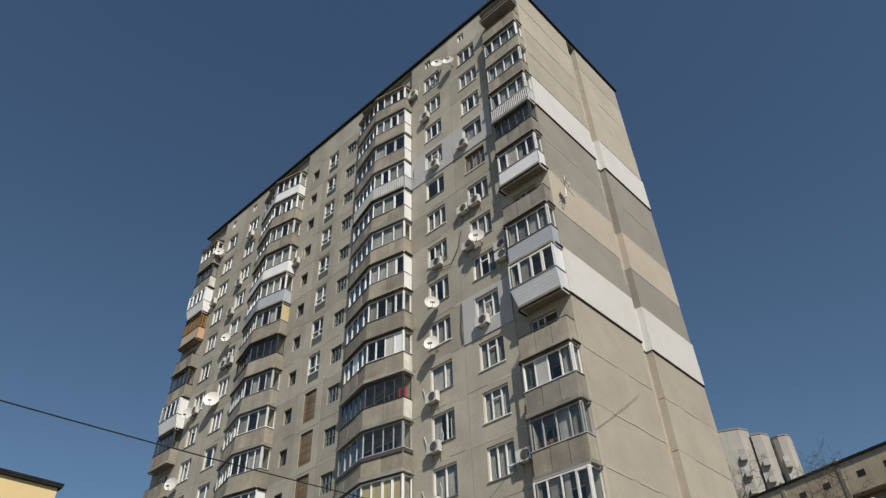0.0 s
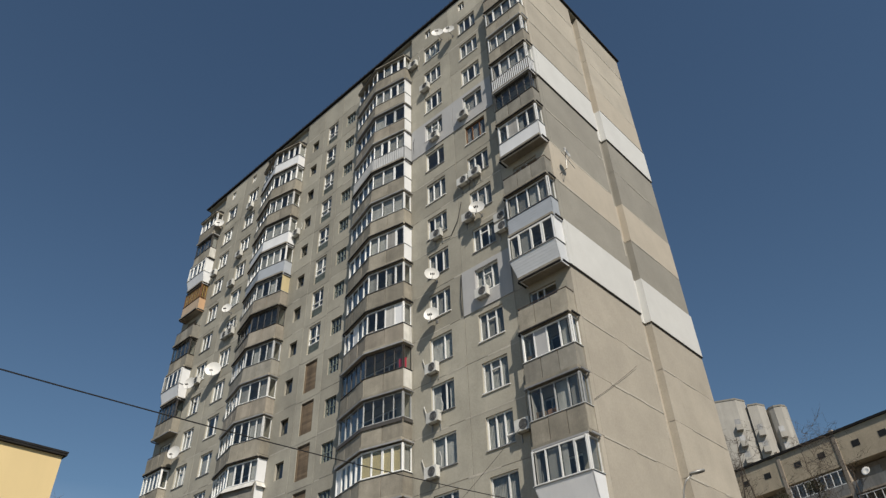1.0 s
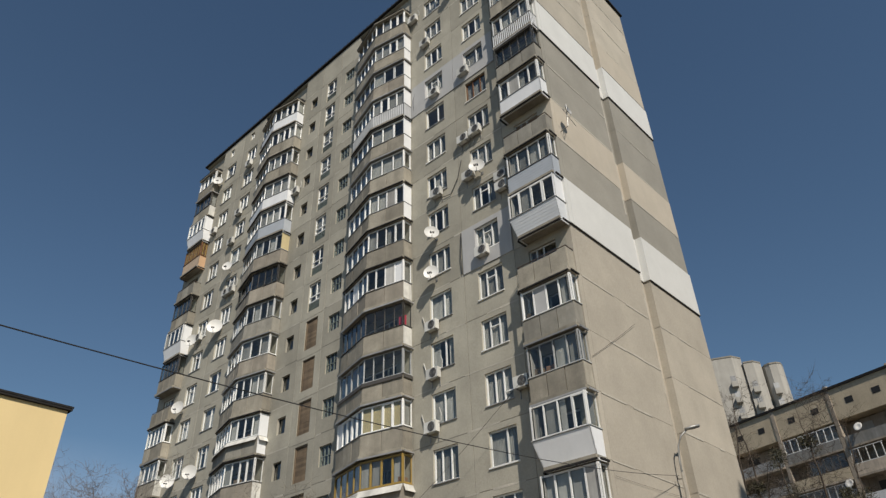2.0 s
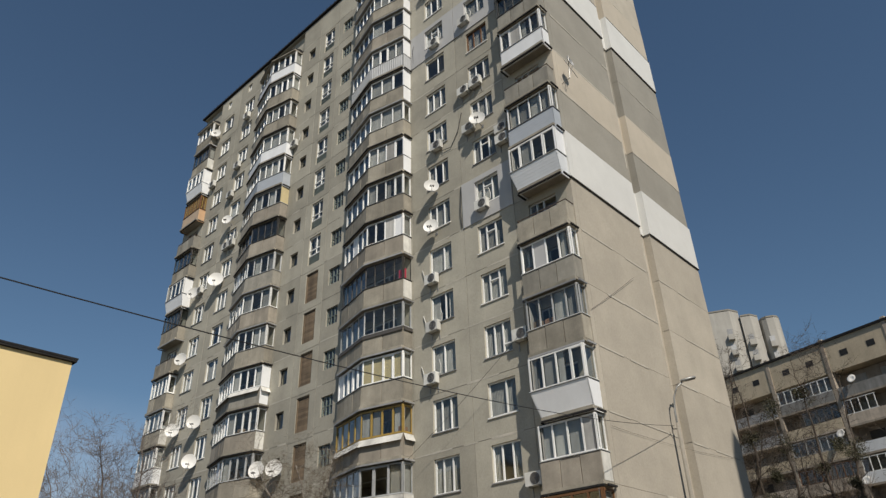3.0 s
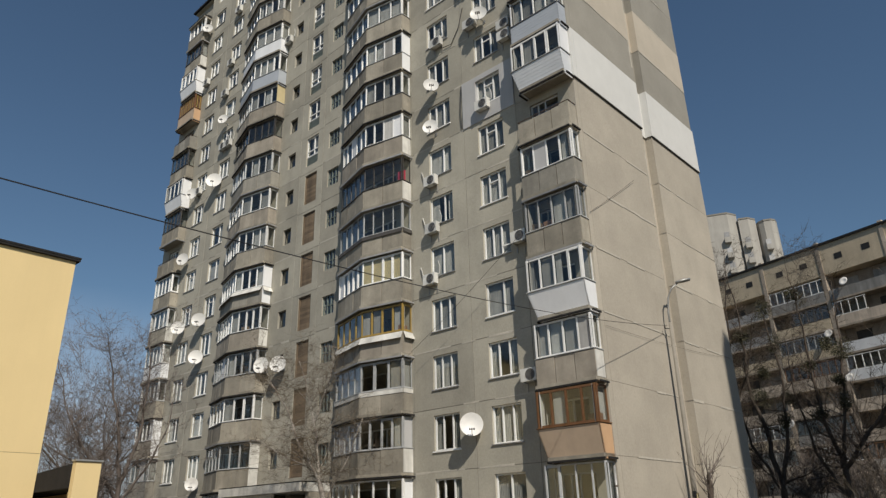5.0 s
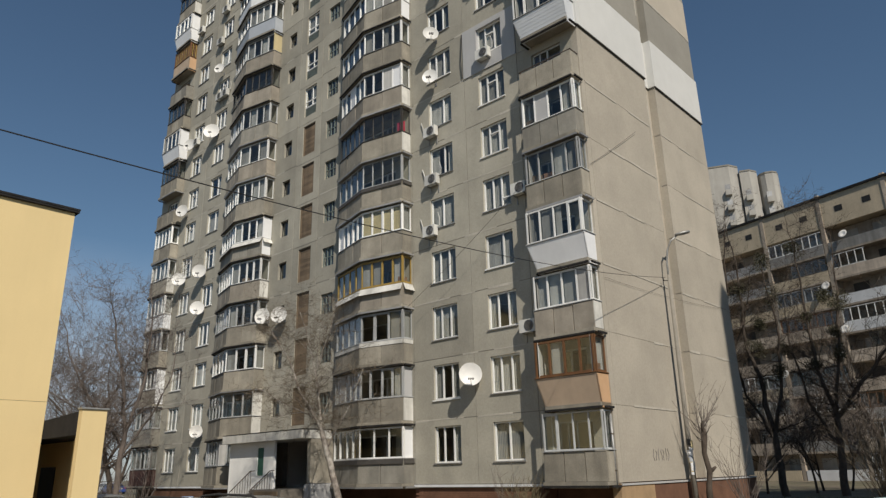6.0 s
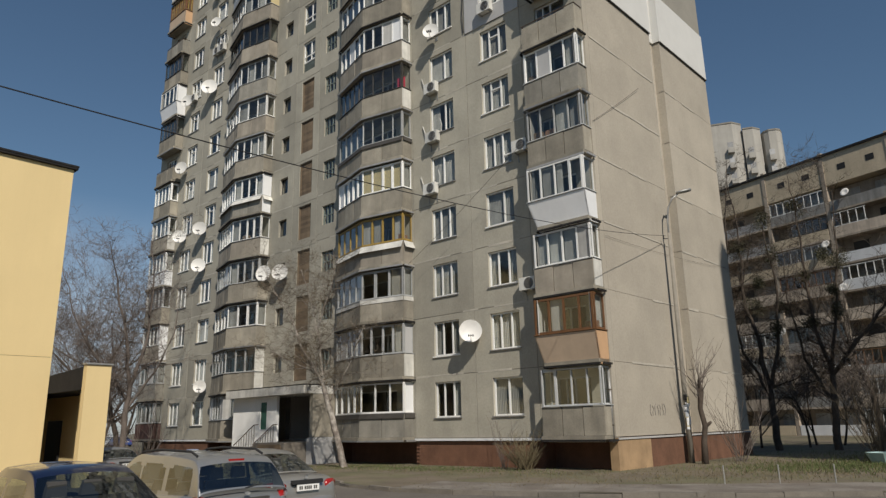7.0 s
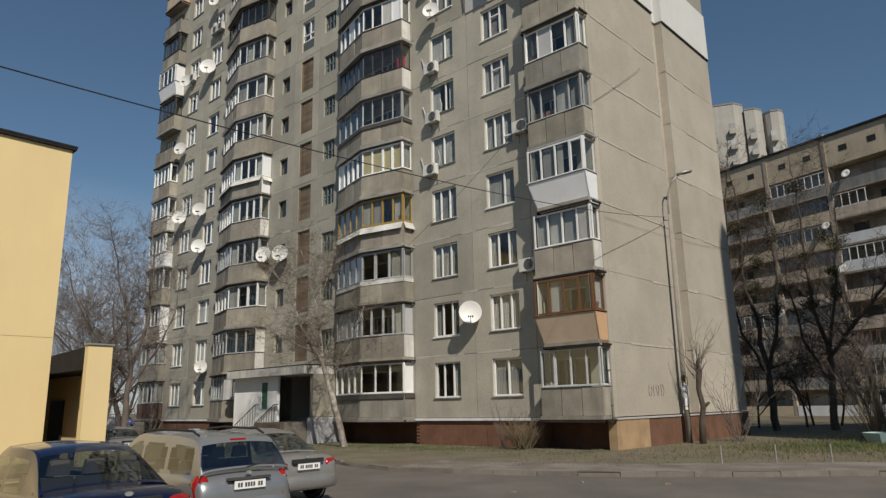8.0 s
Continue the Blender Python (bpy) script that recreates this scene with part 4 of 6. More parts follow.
def strip(name, line, d0, d1, z, mat):
    """A band that runs beside a line, between two distances to its right."""
    g = Geo()
    L = [Vector(p) for p in line]
    nrm = []
    for i in range(len(L)):
        d = (L[min(i + 1, len(L) - 1)] - L[max(i - 1, 0)]).normalized()
        nrm.append(Vector((d.y, -d.x)))
    for i in range(len(L) - 1):
        a, b = L[i], L[i + 1]
        g.quad((*(a + nrm[i] * d0), z), (*(a + nrm[i] * d1), z), (*(b + nrm[i + 1] * d1), z), (*(b + nrm[i + 1] * d0), z))
    return part(name, g, mat)


tagged(strip("pavement", KERB_LINE[1:9], 0.16, 2.6, 0.006, PAVING), "worn dusty pavement beside the kerb", "pavement", kind="structure")
kerb = thing("kerb", "weathered grey concrete kerb stones", "kerb", kind="structure")
STONE = Geo().prism([(-0.505, -0.08, -0.2), (0.505, -0.08, -0.2), (0.505, 0.08, -0.2), (-0.505, 0.08, -0.2)], [(-0.5, -0.06, 0.03), (0.5, -0.06, 0.03), (0.5, 0.07, 0.03), (-0.5, 0.07, 0.03)]).data("kerb_stone", KERB)
for p, q in zip(KERB_LINE[2:14], KERB_LINE[3:15]):
    for a, b in split(p, q, 1.0):
        c, d = (a + b) / 2, b - a
        part("kerb_stone", STONE, KERB, kerb, at=Matrix.Translation((c.x, c.y, rng.uniform(-0.05, 0.012))) @ Matrix.Rotation(math.atan2(d.y, d.x) + rng.uniform(-0.03, 0.03), 4, "Z") @ Matrix.Rotation(rng.uniform(-0.07, 0.05), 4, "X") @ Matrix.Diagonal((d.length * 0.985, 1, 1, 1)))

# grass: short blades in patches
def grass(name, spots, mat, label, seed):
    r = random.Random(seed)
    g = Geo()
    for cx, cy, rx, ry, n, h in spots:
        for _ in range(n):
            x, y = cx + r.gauss(0, rx), cy + r.gauss(0, ry)
            hh, t = h * r.uniform(0.5, 1.3), r.uniform(0, 6.28)
            lean = (r.gauss(0, 0.5) * hh, r.gauss(0, 0.5) * hh)
            w = 0.012
            g.quad((x - w * math.cos(t), y - w * math.sin(t), 0.0), (x + w * math.cos(t), y + w * math.sin(t), 0.0), (x + lean[0], y + lean[1], hh))
    return tagged(part(name, g, mat), label, "grass", kind="stuff")


foot = [CORNER + ALONG * u + OUT * 2.0 for u in (1.5, 4, 6.5, 9, 11.5, 13.5)]
grass("grass", [(f.x, f.y, 1.2, 0.5, n, 0.06) for f, n in zip(foot, (150, 300, 900, 1000, 700, 500))] + [(17, 25.5, 2.6, 1.8, 7000, 0.12), (23, 28, 4, 4, 7000, 0.16), (12.5, 25.5, 1.2, 1.2, 900, 0.1)], GRASS, "short fresh green spring grass", 3)
grass("dry_grass", [(f.x, f.y - 0.4, 1.5, 0.8, 500, 0.05) for f in foot] + [(7.0, 23.5, 2.2, 1.3, 600, 0.05), (12, 23.6, 3, 1.6, 1400, 0.06), (15, 26, 4, 3, 4000, 0.1), (3, 21.5, 2.5, 0.8, 400, 0.05)], DRY_GRASS, "dry yellowed grass left from winter", 4)

# added unseen blocks: east shades the gable's far edge and lawn, south closes yard
tagged(part("wall_east", Geo().box(24.7, 60, 3.4, 5.2, -0.15, 38.8), BACK_CONC), "plain concrete block added out of view at the yard's edge", "wall", kind="structure")
tagged(part("wall_south", Geo().box(-60, 60, -58, -46, -0.15, 15), BACK_CONC), "plain concrete block added out of view at the yard's edge", "wall", kind="structure")

# ---------------------------------------------------------------- yellow house
YROT = Matrix(((0.735, -0.678, 0, -15.41), (-0.678, -0.735, 0, 28.0), (0, 0, 1, 0), (0, 0, 0, 1)))  # x out of its wall, y back along the wall, from its far corner
yellow = thing("yellow_house", "pale yellow stuccoed house with a low porch", "house", YROT)
part("wall", Geo().box(-14, 0.0, 0.0, 30.0, -0.2, 4.72).box(-14, 0.0, 0.0, 30.0, 4.735, 12.7), STUCCO, yellow)
part("stucco_joint", Geo().box(-13.9, -0.02, 0.05, 29.9, 4.72, 4.735), JOINT, yellow)
part("roof", Geo().box(-14.2, 0.14, -0.14, 30.2, 12.71, 12.8), ROOFING, yellow, "dark metal roof edge")
part("roof_edge", Geo().box(0.141, 0.16, -0.16, 30.2, 12.8, 12.88), ROOFING, yellow)
part("porch_back_wall", Geo().box(-6.0, 1.0, -1.6, -1.5, -0.2, 3.29).box(1.01, 1.15, -1.6, -0.85, -0.2, 3.29), STUCCO, yellow)
part("porch_end_wall", Geo().box(3.3, 3.6, -0.9, -0.02, -0.2, 4.18), STUCCO, yellow)
part("porch_roof", Geo().prism([(1.15, -1.6, 3.3), (1.15, -0.8, 3.3), (3.29, -0.8, 3.3), (3.29, 0.0, 3.3), (0.02, -0.02, 3.3), (-6.0, -0.02, 3.3), (-6.0, -1.6, 3.3)], [(1.15, -1.6, 3.95), (1.15, -0.8, 4.05), (3.29, -0.8, 4.12), (3.29, 0.0, 4.12), (0.02, -0.02, 4.0), (-6.0, -0.02, 3.9), (-6.0, -1.6, 3.9)]), ROOFING, yellow, "black felt porch roof")
part("porch_coping", Geo().box(3.26, 3.66, -0.95, 0.02, 4.19, 4.25), GALV, yellow)
part("door", Geo().box(-3.9, -2.3, -1.499, -1.45, -0.1, 2.3), BLACK, yellow, "black steel door")

# ---------------------------------------------------------------- long house behind
BROT = Matrix(((0.504, -0.863, 0, 36.7), (-0.863, -0.504, 0, 72.3), (0, 0, 1, 0), (0, 0, 0, 1)))  # x along it, y out of its face
back = thing("long_house", "nine-storey brown-grey panel house with loggias", "apartment building", BROT)
part("wall", Geo().box(-13, 45, -12, -1.4, -0.2, 24.5), BACK_CONC, back)
part("attic_wall", Geo().box(-13, 45, -12, 0.0, 24.6, 27.75), CREAM_BRICK, back, "cream brick attic storey")
part("roof", Geo().box(-13.1, 45.1, -12.1, 0.15, 27.76, 28.0), ROOFING, back)
sec = -6.6
while sec < 42:
    part("pier", Geo().box(sec - 0.2, sec + 0.2, -1.39, 0.06, -0.2, 27.75 if sec < 0 else 28.2), BACK_CONC, back)
    for j in range(2):
        x = sec + 2.0 + j * 2.8
        part("attic_window", Geo().box(x - 0.4, x + 0.4, 0.001, 0.02, 25.9, 26.5), BLACK, back, "small dark attic opening")
    for k in range(9):
        z = 24.6 - 2.74 * (k + 1)
        part("floor_slab", Geo().box(sec + 0.26, sec + 6.34, -1.39, 0.1, z - 0.12, z + 0.06), BACK_CONC, back)
        kind = rng.random()
        m = WHITE_SHEET if kind < 0.16 else CURTAIN if kind < 0.3 else CREAM_BRICK if kind < 0.42 else TIN if kind < 0.5 else BACK_CONC
        part("parapet", Geo().box(sec + 0.28, sec + 6.32, 0.0, 0.08, z + 0.07, z + 1.05), m, back)
        if rng.random() < 0.82:
            a, b = rng.choice(((0.3, 6.3), (0.3, 6.3), (0.3, 3.6), (2.4, 6.3), (1.2, 6.3)))
            g = Geo().box(sec + a, sec + b, 0.0, 0.06, z + 1.06, z + 1.13).box(sec + a, sec + b, 0.0, 0.06, z + 2.4, z + 2.47)
            x = a
            while x < b:
                g.box(sec + x, sec + x + 0.07, 0.001, 0.061, z + 1.13, z + 2.4)
                x += 0.78
            f = part("glazing_frame", g, rng.choice((WHITE, WHITE, GREY_FRAME, GREY_FRAME, BROWN_FRAME, DARK_FRAME)), back)
            part("pane", Geo().box(sec + a + 0.05, sec + b - 0.05, 0.02, 0.03, z + 1.1, z + 2.42), GLASS, f).visible_shadow = False
        for x in (1.2, 4.2):
            part("window", Geo().box(sec + x, sec + x + 1.5, -1.39, -1.35, z + 0.8, z + 2.2), rng.choice((DARK_FRAME, CURTAIN, CURTAIN)), back)
    sec += 6.6
for x, z in ((8.7, 23.3), (6.0, 18.6), (7.0, 14.0), (6.2, 11.5), (0.0, 10.5)):
    o = thing("satellite_dish", "white enamel satellite dish on a loggia", "satellite dish", BROT @ Matrix.Translation((x, 0.35, z)), "satellite dishes on the long house")
    part("reflector", Geo().lathe([(0.001, 0.0), (0.22, 0.03), (0.42, 0.12), (0.43, 0.1), (0.22, 0.012)], 16, Matrix.Rotation(radians(-70), 4, "X")), DISH_PAINT, o, smooth=True)
    part("bracket", Geo().tube([(0, -0.3, -0.2), (0, 0.0, -0.02)], 0.03), GALV, o)

# far pale tower with three stepped bays
far = thing("pale_tower", "far pale high-rise with stepped round-edged bays", "apartment building", Matrix.Translation((46, 122, 0)) @ Matrix.Rotation(radians(-20), 4, "Z"))
for i, (x, w, y, h) in enumerate(((-4, 16.1, 0, 55.2), (12.2, 3.1, 1.0, 54.0), (15.4, 3.7, 1.8, 53.4))):
    c = min(1.7, w * 0.45)
    ring = [(x, y), (x + w - c, y), (x + w, y + c), (x + w, y + 14), (x, y + 14)]
    if i == 2:  # the last bay is rounded off
        ring = [(x + w / 2 + w / 2 * math.sin(radians(a)), y + 2.2 - 2.2 * math.cos(radians(a))) for a in (-90, -50, -20, 20, 50, 90)] + [(x + w, y + 14), (x, y + 14)]
    b = part("bay", Geo().prism([(*p, -0.2) for p in ring], [(*p, h) for p in ring]), PALE_TOWER, far)
    part("bay_coping", Geo().prism([(p[0], p[1] - 0.1, h + 0.01) for p in ring], [(p[0], p[1] - 0.1, h + 0.3) for p in ring]), JOINT, b)
    for k in range(5):
        z = h - 5.0 - 3.0 * k
        part("balcony", Geo().box(x + w - c - 1.2, x + w - c - 0.1, y - 0.9, y - 0.01, z - 1.0, z), PALE_TOWER, b)
        part("window", Geo().box(x + w - c - 1.1, x + w - c - 0.2, y - 0.05, y - 0.002, z + 0.02, z + 1.3), SILL, b)

# ---------------------------------------------------------------- street lamp and cables
ob = thing("street_lamp", "concrete street lamp post with posters pasted on it", "street lamp", Matrix.Translation((10.64, 30.2, 0)) @ Matrix.Scale(1.066, 4))
part("post", Geo().tube([(0, 0, -0.1), (0.0, 0, 3), (0.05, 0, 9.4)], [0.12, 0.1, 0.065], 12), POST, ob, smooth=True)
part("bracket_arm", Geo().tube([(0.03, 0, 8.9), (0.04, 0, 9.9), (0.12, -0.02, 10.5), (0.3, -0.05, 10.9), (0.6, -0.08, 11.15)], 0.04, 8), GALV, ob, smooth=True)
part("lantern", Geo().lathe([(0.001, -0.36), (0.1, -0.32), (0.15, 0.0), (0.12, 0.3), (0.001, 0.36)], 12, Matrix.Translation((0.84, -0.1, 11.23)) @ Matrix.Rotation(radians(78), 4, "Y") @ Matrix.Diagonal((0.55, 1, 1, 1))), GALV, ob, "grey cobra-head lantern", smooth=True)
part("insulator", Geo().tube([(-0.22, 0, 9.15), (0.1, 0, 9.15)], 0.018).tube([(-0.2, 0, 9.15), (-0.2, 0, 9.27)], 0.025, 8), BLACK, ob)
for i in range(14):
    a, z, tall, lift = rng.uniform(-3.0, -0.9), 1.25 + 0.09 * i + rng.uniform(-0.05, 0.05), rng.uniform(0.2, 0.34), 0.126 + 0.002 * i
    g = Geo()
    for j in range(5):
        t0, t1 = a + j * 0.2, a + (j + 1) * 0.2
        g.quad(*[(lift * math.cos(t), lift * math.sin(t), h) for t, h in ((t0, z), (t1, z), (t1, z + tall), (t0, z + tall))])
    part("poster", g, rng.choice((WHITE_SHEET, WHITE_SHEET, WHITE_SHEET, BLIND, SIDING_GREY, BLACK)), ob, "torn paper notice")


CABLE_END, CABLE_SAG = (-5.26, 7.0, 5.64), 0.42


def cable(p, q, sag, r, label="thin black overhead cable"):
    p, q = Vector(p), Vector(q)
    pts = [p.lerp(q, i / 24) - Vector((0, 0, 4 * sag * (i / 24) * (1 - i / 24))) for i in range(25)]
    tagged(part("cable", Geo().tube(pts, r, 5), BLACK), label, "cable", "overhead cables")


cable((10.5, 30.12, 9.88), CABLE_END, CABLE_SAG, 0.010)
on = lambda u, o, z: tuple(TOWER @ Vector((u, o, z)))
cable(on(10.2, 0.75, 9.4), on(3.1, 0.7, 13.6), 0.12, 0.008)
cable(on(-0.05, -0.3, 9.0), on(-0.05, -13.3, 9.6), 0.15, 0.005)
cable(on(-0.04, -0.06, 13.89), on(-0.1, -4.52, 17.00), 0.04, 0.008)
for pts in (((6.75, 0.06, 20.9), (6.78, 0.09, 22.0), (6.7, 0.06, 23.5)), ((6.4, 0.04, 28.6), (6.7, 0.08, 27.4), (7.3, 0.05, 26.6), (8.0, 0.08, 26.7)), ((10.3, 0.03, 35.2), (10.35, 0.06, 36.4), (10.2, 0.03, 36.9))):
    tagged(part("wall_cable", Geo().tube([TOWER @ Vector(p) for p in pts], 0.022, 6), BLACK), "black cable clipped to the panel wall", "cable", "cables on the tower")


# ---------------------------------------------------------------- trees
def tree(name, label, base, height, spread, seed, trunk_r, bark, twig, depth=5, fork=0.35, lean=(0, 0), up=0.55, kids=3, fine=3, bole=0.42, rmin=0.006):
    """A bare tree: a tapered trunk, limbs that fork again and again, and fine twigs."""
    r = random.Random(seed)
    ob = thing(name, label, "tree", Matrix.Translation(base))
    limbs, twigs = Geo(), Geo()

    def grow(p, d, length, rad, level):
        n = 4 if level < 3 else 3
        pts, rads = [p], [rad]
        for i in range(n):
            d = (d + Vector((r.gauss(0, 0.14), r.gauss(0, 0.14), r.gauss(0.05 * up, 0.1)))).normalized()
            p = p + d * (length / n)
            pts.append(p)
            rads.append(rad * (1 - 0.55 * (i + 1) / n))
        (limbs if level < fine else twigs).tube(pts, rads, 7 if level == 0 else 5 if level < 3 else 3, caps=False)
        if level >= depth:
            return
        m = kids + (1 if level in (1, 2, 3, 4) else 0) + (3 if level == 0 else 0)
        for i in range(m):
            f = r.uniform(fork if level == 0 else 0.3, 1.0) if i else 1.0
            j = min(int(f * n), n - 1)
            q = pts[j].lerp(pts[j + 1], f * n - j)
            side = Vector((r.gauss(0, 1), r.gauss(0, 1), r.gauss(0.1, 0.5))).normalized()
            nd = (d * (0.9 if i == 0 else 0.45) + side * spread * (0.4 if i == 0 else 1.0) + Vector((0, 0, up * 0.4))).normalized()
            grow(q, nd, length * r.uniform(0.5, 0.78), max(rads[min(j + 1, n)] * r.uniform(0.5, 0.75), rmin), level + 1)

    grow(Vector((0, 0, -0.1)), Vector((lean[0], lean[1], 1)).normalized(), height * bole, trunk_r, 0)
    trunk = part("trunk", limbs, bark, ob, smooth=True)
    tagged(part("twig_mass", twigs, twig, ob), kind="stuff")
    return ob


def limbed_tree(name, label, base, limbs_of, seed, bark, twig, reach=2.2, step=0.35, thin=0.008, droop=0.0, levels=3):
    """A bare tree whose main limbs follow given lines (x, y, z, radius); branches fork off them into fine twigs."""
    r = random.Random(seed)
    ob = thing(name, label, "tree", Matrix.Translation(base))
    limbs, twigs = Geo(), Geo()

    def sprig(p, d, length, rad, level):
        pts, n = [p], 4
        for i in range(n):
            d = (d + Vector((r.gauss(0, 0.16), r.gauss(0, 0.16), r.gauss(0.06 - droop, 0.12)))).normalized()
            pts.append(pts[-1] + d * length / n)
        (limbs if level == 0 else twigs).tube(pts, [rad * (1 - 0.2 * i) for i in range(n + 1)], 4 if level == 0 else 3, caps=False)
        if level >= levels:
            return
        for i in range(5 if level == 0 else 4):
            q = pts[1 + (i + level) % n].lerp(pts[(i + level) % n], r.random())
            side = Vector((r.gauss(0, 1), r.gauss(0, 1), r.gauss(0.1 - droop, 0.6))).normalized()
            sprig(q, (d * 0.5 + side * 0.8).normalized(), length * r.uniform(0.45, 0.75), max(rad * 0.55, thin), level + 1)

    for line in limbs_of:
        pts = [Vector(p[:3]) for p in line]
        rads = [p[3] for p in line]
        fine_p, fine_r = [], []
        for k in range(len(pts) - 1):
            for i in range(4):
                f = i / 4
                wob = Vector((r.gauss(0, 1), r.gauss(0, 1), 0)) * (0.04 if i else 0) * (pts[k + 1] - pts[k]).length * 0.4
                fine_p.append(pts[k].lerp(pts[k + 1], f) + wob)
                fine_r.append(rads[k] + (rads[k + 1] - rads[k]) * f)
        fine_p.append(pts[-1])
        fine_r.append(rads[-1])
        limbs.tube(fine_p, fine_r, 8, caps=False)
        for k in range(1, len(fine_p)):
            if fine_r[k] > 0.6 * rads[0] and line is limbs_of[0]:
                continue
            length = (fine_p[k] - fine_p[k - 1]).length
            d = (fine_p[k] - fine_p[k - 1]).normalized()
            for _ in range(max(1, round(length / step))):
                side = Vector((r.gauss(0, 1), r.gauss(0, 1), r.gauss(0.2, 0.5))).normalized()
                sprig(fine_p[k - 1].lerp(fine_p[k], r.random()), (d * 0.45 + side).normalized(), reach * r.uniform(0.5, 1.1), max(fine_r[k] * 0.4, thin * 1.4), 0)
    part("trunk", limbs, bark, ob, smooth=True)
    tagged(part("twig_mass", twigs, twig, ob), kind="stuff")
    return ob


def mistletoe(p, rad, seed):
    r = random.Random(seed)
    g = Geo()
    lobes = [Vector((r.gauss(0, 0.35), r.gauss(0, 0.35), r.gauss(0, 0.35))) * rad for _ in range(5)]
    for _ in range(900):
        d = Vector((r.gauss(0, 1), r.gauss(0, 1), r.gauss(0, 1))).normalized()
        c = Vector(p) + r.choice(lobes) + d * rad * 0.75 * r.random() ** 0.5
        a, b = Vector((r.gauss(0, 1), r.gauss(0, 1), r.gauss(0, 1))).normalized() * 0.03, d * 0.1
        g.quad(c - a, c + a, c + b)
    return tagged(part("mistletoe", g, MISTLETOE), "dark green mistletoe clump in a bare tree", "mistletoe", "mistletoe clumps", "stuff")


limbed_tree("birch_tree", "bare leaning birch with pale bark beside the entrance", (-4.26, 32.9, 0.0), [
    [(0, 0, -0.1, 0.17), (-0.5, 0, 1.75, 0.145), (-1.02, -0.05, 3.6, 0.12)],
    [(-1.02, -0.05, 3.6, 0.082), (-2.1, -0.2, 5.45, 0.058), (-2.7, -0.4, 7.05, 0.041), (-3.4, -0.6, 8.1, 0.027), (-3.8, -0.7, 9.0, 0.014)],
    [(-1.02, -0.05, 3.6, 0.075), (-1.45, 0.1, 6.35, 0.054), (-0.8, 0.2, 8.35, 0.034), (-0.45, 0.2, 9.95, 0.014)],
    [(-1.45, 0.1, 6.35, 0.041), (-1.75, 0.0, 7.6, 0.031), (-2.2, -0.3, 9.2, 0.014)],
    [(-0.75, 0, 2.9, 0.041), (0.4, -0.4, 5.0, 0.027), (0.9, -0.6, 6.4, 0.014)],
    [(-1.3, -0.1, 4.2, 0.034), (-2.9, -0.5, 5.0, 0.020), (-4.0, -0.6, 5.6, 0.010)],
], 21, BIRCH, BIRCH_TWIG, 2.0, 0.34, 0.006, 0.05)
limbed_tree("bare_tree", "large dark-barked bare tree on the lawn", (19.1, 40.0, 0.000), [
    [(0, 0, -0.1, 0.211), (-0.1, 0, 3.0, 0.174), (-0.3, 0, 5.6, 0.136)],
    [(-0.3, 0, 5.6, 0.124), (-0.8, 0.3, 9.0, 0.087), (-0.6, 0.4, 12.5, 0.050), (-0.9, 0.3, 16.0, 0.019)],
    [(-0.1, 0, 3.2, 0.124), (0.6, -0.3, 6.0, 0.093), (0.9, -0.4, 9.5, 0.062), (0.6, -0.3, 13.0, 0.025)],
    [(-0.1, 0, 3.0, 0.099), (-1.2, 0.4, 5.5, 0.074), (-1.6, 0.6, 8.5, 0.043), (-1.5, 0.5, 11.5, 0.019)],
], 31, BARK, BARK, 2.6, 1.0, 0.008)
limbed_tree("bare_tree", "large forked dark-barked bare tree on the lawn", (21.7, 38.7, 0.000), [
    [(0, 0, -0.1, 0.223), (0.1, 0, 2.2, 0.186), (0.25, 0, 4.0, 0.161)],
    [(0.25, 0, 4.0, 0.124), (-0.2, 0.2, 6.6, 0.099), (-0.3, 0.2, 10.0, 0.068), (-0.2, 0.3, 14.0, 0.031), (-0.4, 0.3, 16.0, 0.012)],
    [(0.25, 0, 4.0, 0.124), (1.6, -0.7, 5.9, 0.099), (2.9, -1.5, 7.6, 0.074), (4.0, -2.2, 10.0, 0.050), (4.6, -2.4, 13.5, 0.019)],
    [(0.2, 0, 3.6, 0.099), (0.7, -0.2, 6.5, 0.081), (1.2, -0.5, 10.0, 0.056), (1.6, -0.6, 14.5, 0.019)],
    [(0.1, 0, 2.6, 0.093), (-0.9, 0.5, 5.0, 0.068), (-1.3, 0.7, 8.5, 0.037), (-1.2, 0.7, 11.5, 0.019)],
], 32, BARK, BARK, 2.6, 1.0, 0.008)
limbed_tree("bare_tree", "slender bare tree beside the gable corner", (17.1, 41.0, 0.000), [
    [(0, 0, -0.1, 0.140), (0.2, 0, 6.0, 0.105), (0.7, -0.2, 11.0, 0.070)],
    [(0.7, -0.2, 11.0, 0.063), (1.0, -0.3, 14.5, 0.035), (1.4, -0.4, 17.6, 0.014)],
    [(0.3, 0, 7.0, 0.070), (1.6, -0.5, 10.5, 0.042), (2.3, -0.9, 13.5, 0.014)],
], 33, BARK, BARK, 2.0, 1.0, 0.008)
for i, (x, y, h) in enumerate(((29.5, 47, 17), (36, 52, 18))):
    tree("bare_tree", "tall bare dark-barked tree on the lawn", (x, y, 0.0), h * 1.1, 0.5, 30 + i, 0.26, BARK, BARK, 4, 0.5, (0.03 * (i - 1), 0), 0.8, 3, 3, 0.32, 0.014)
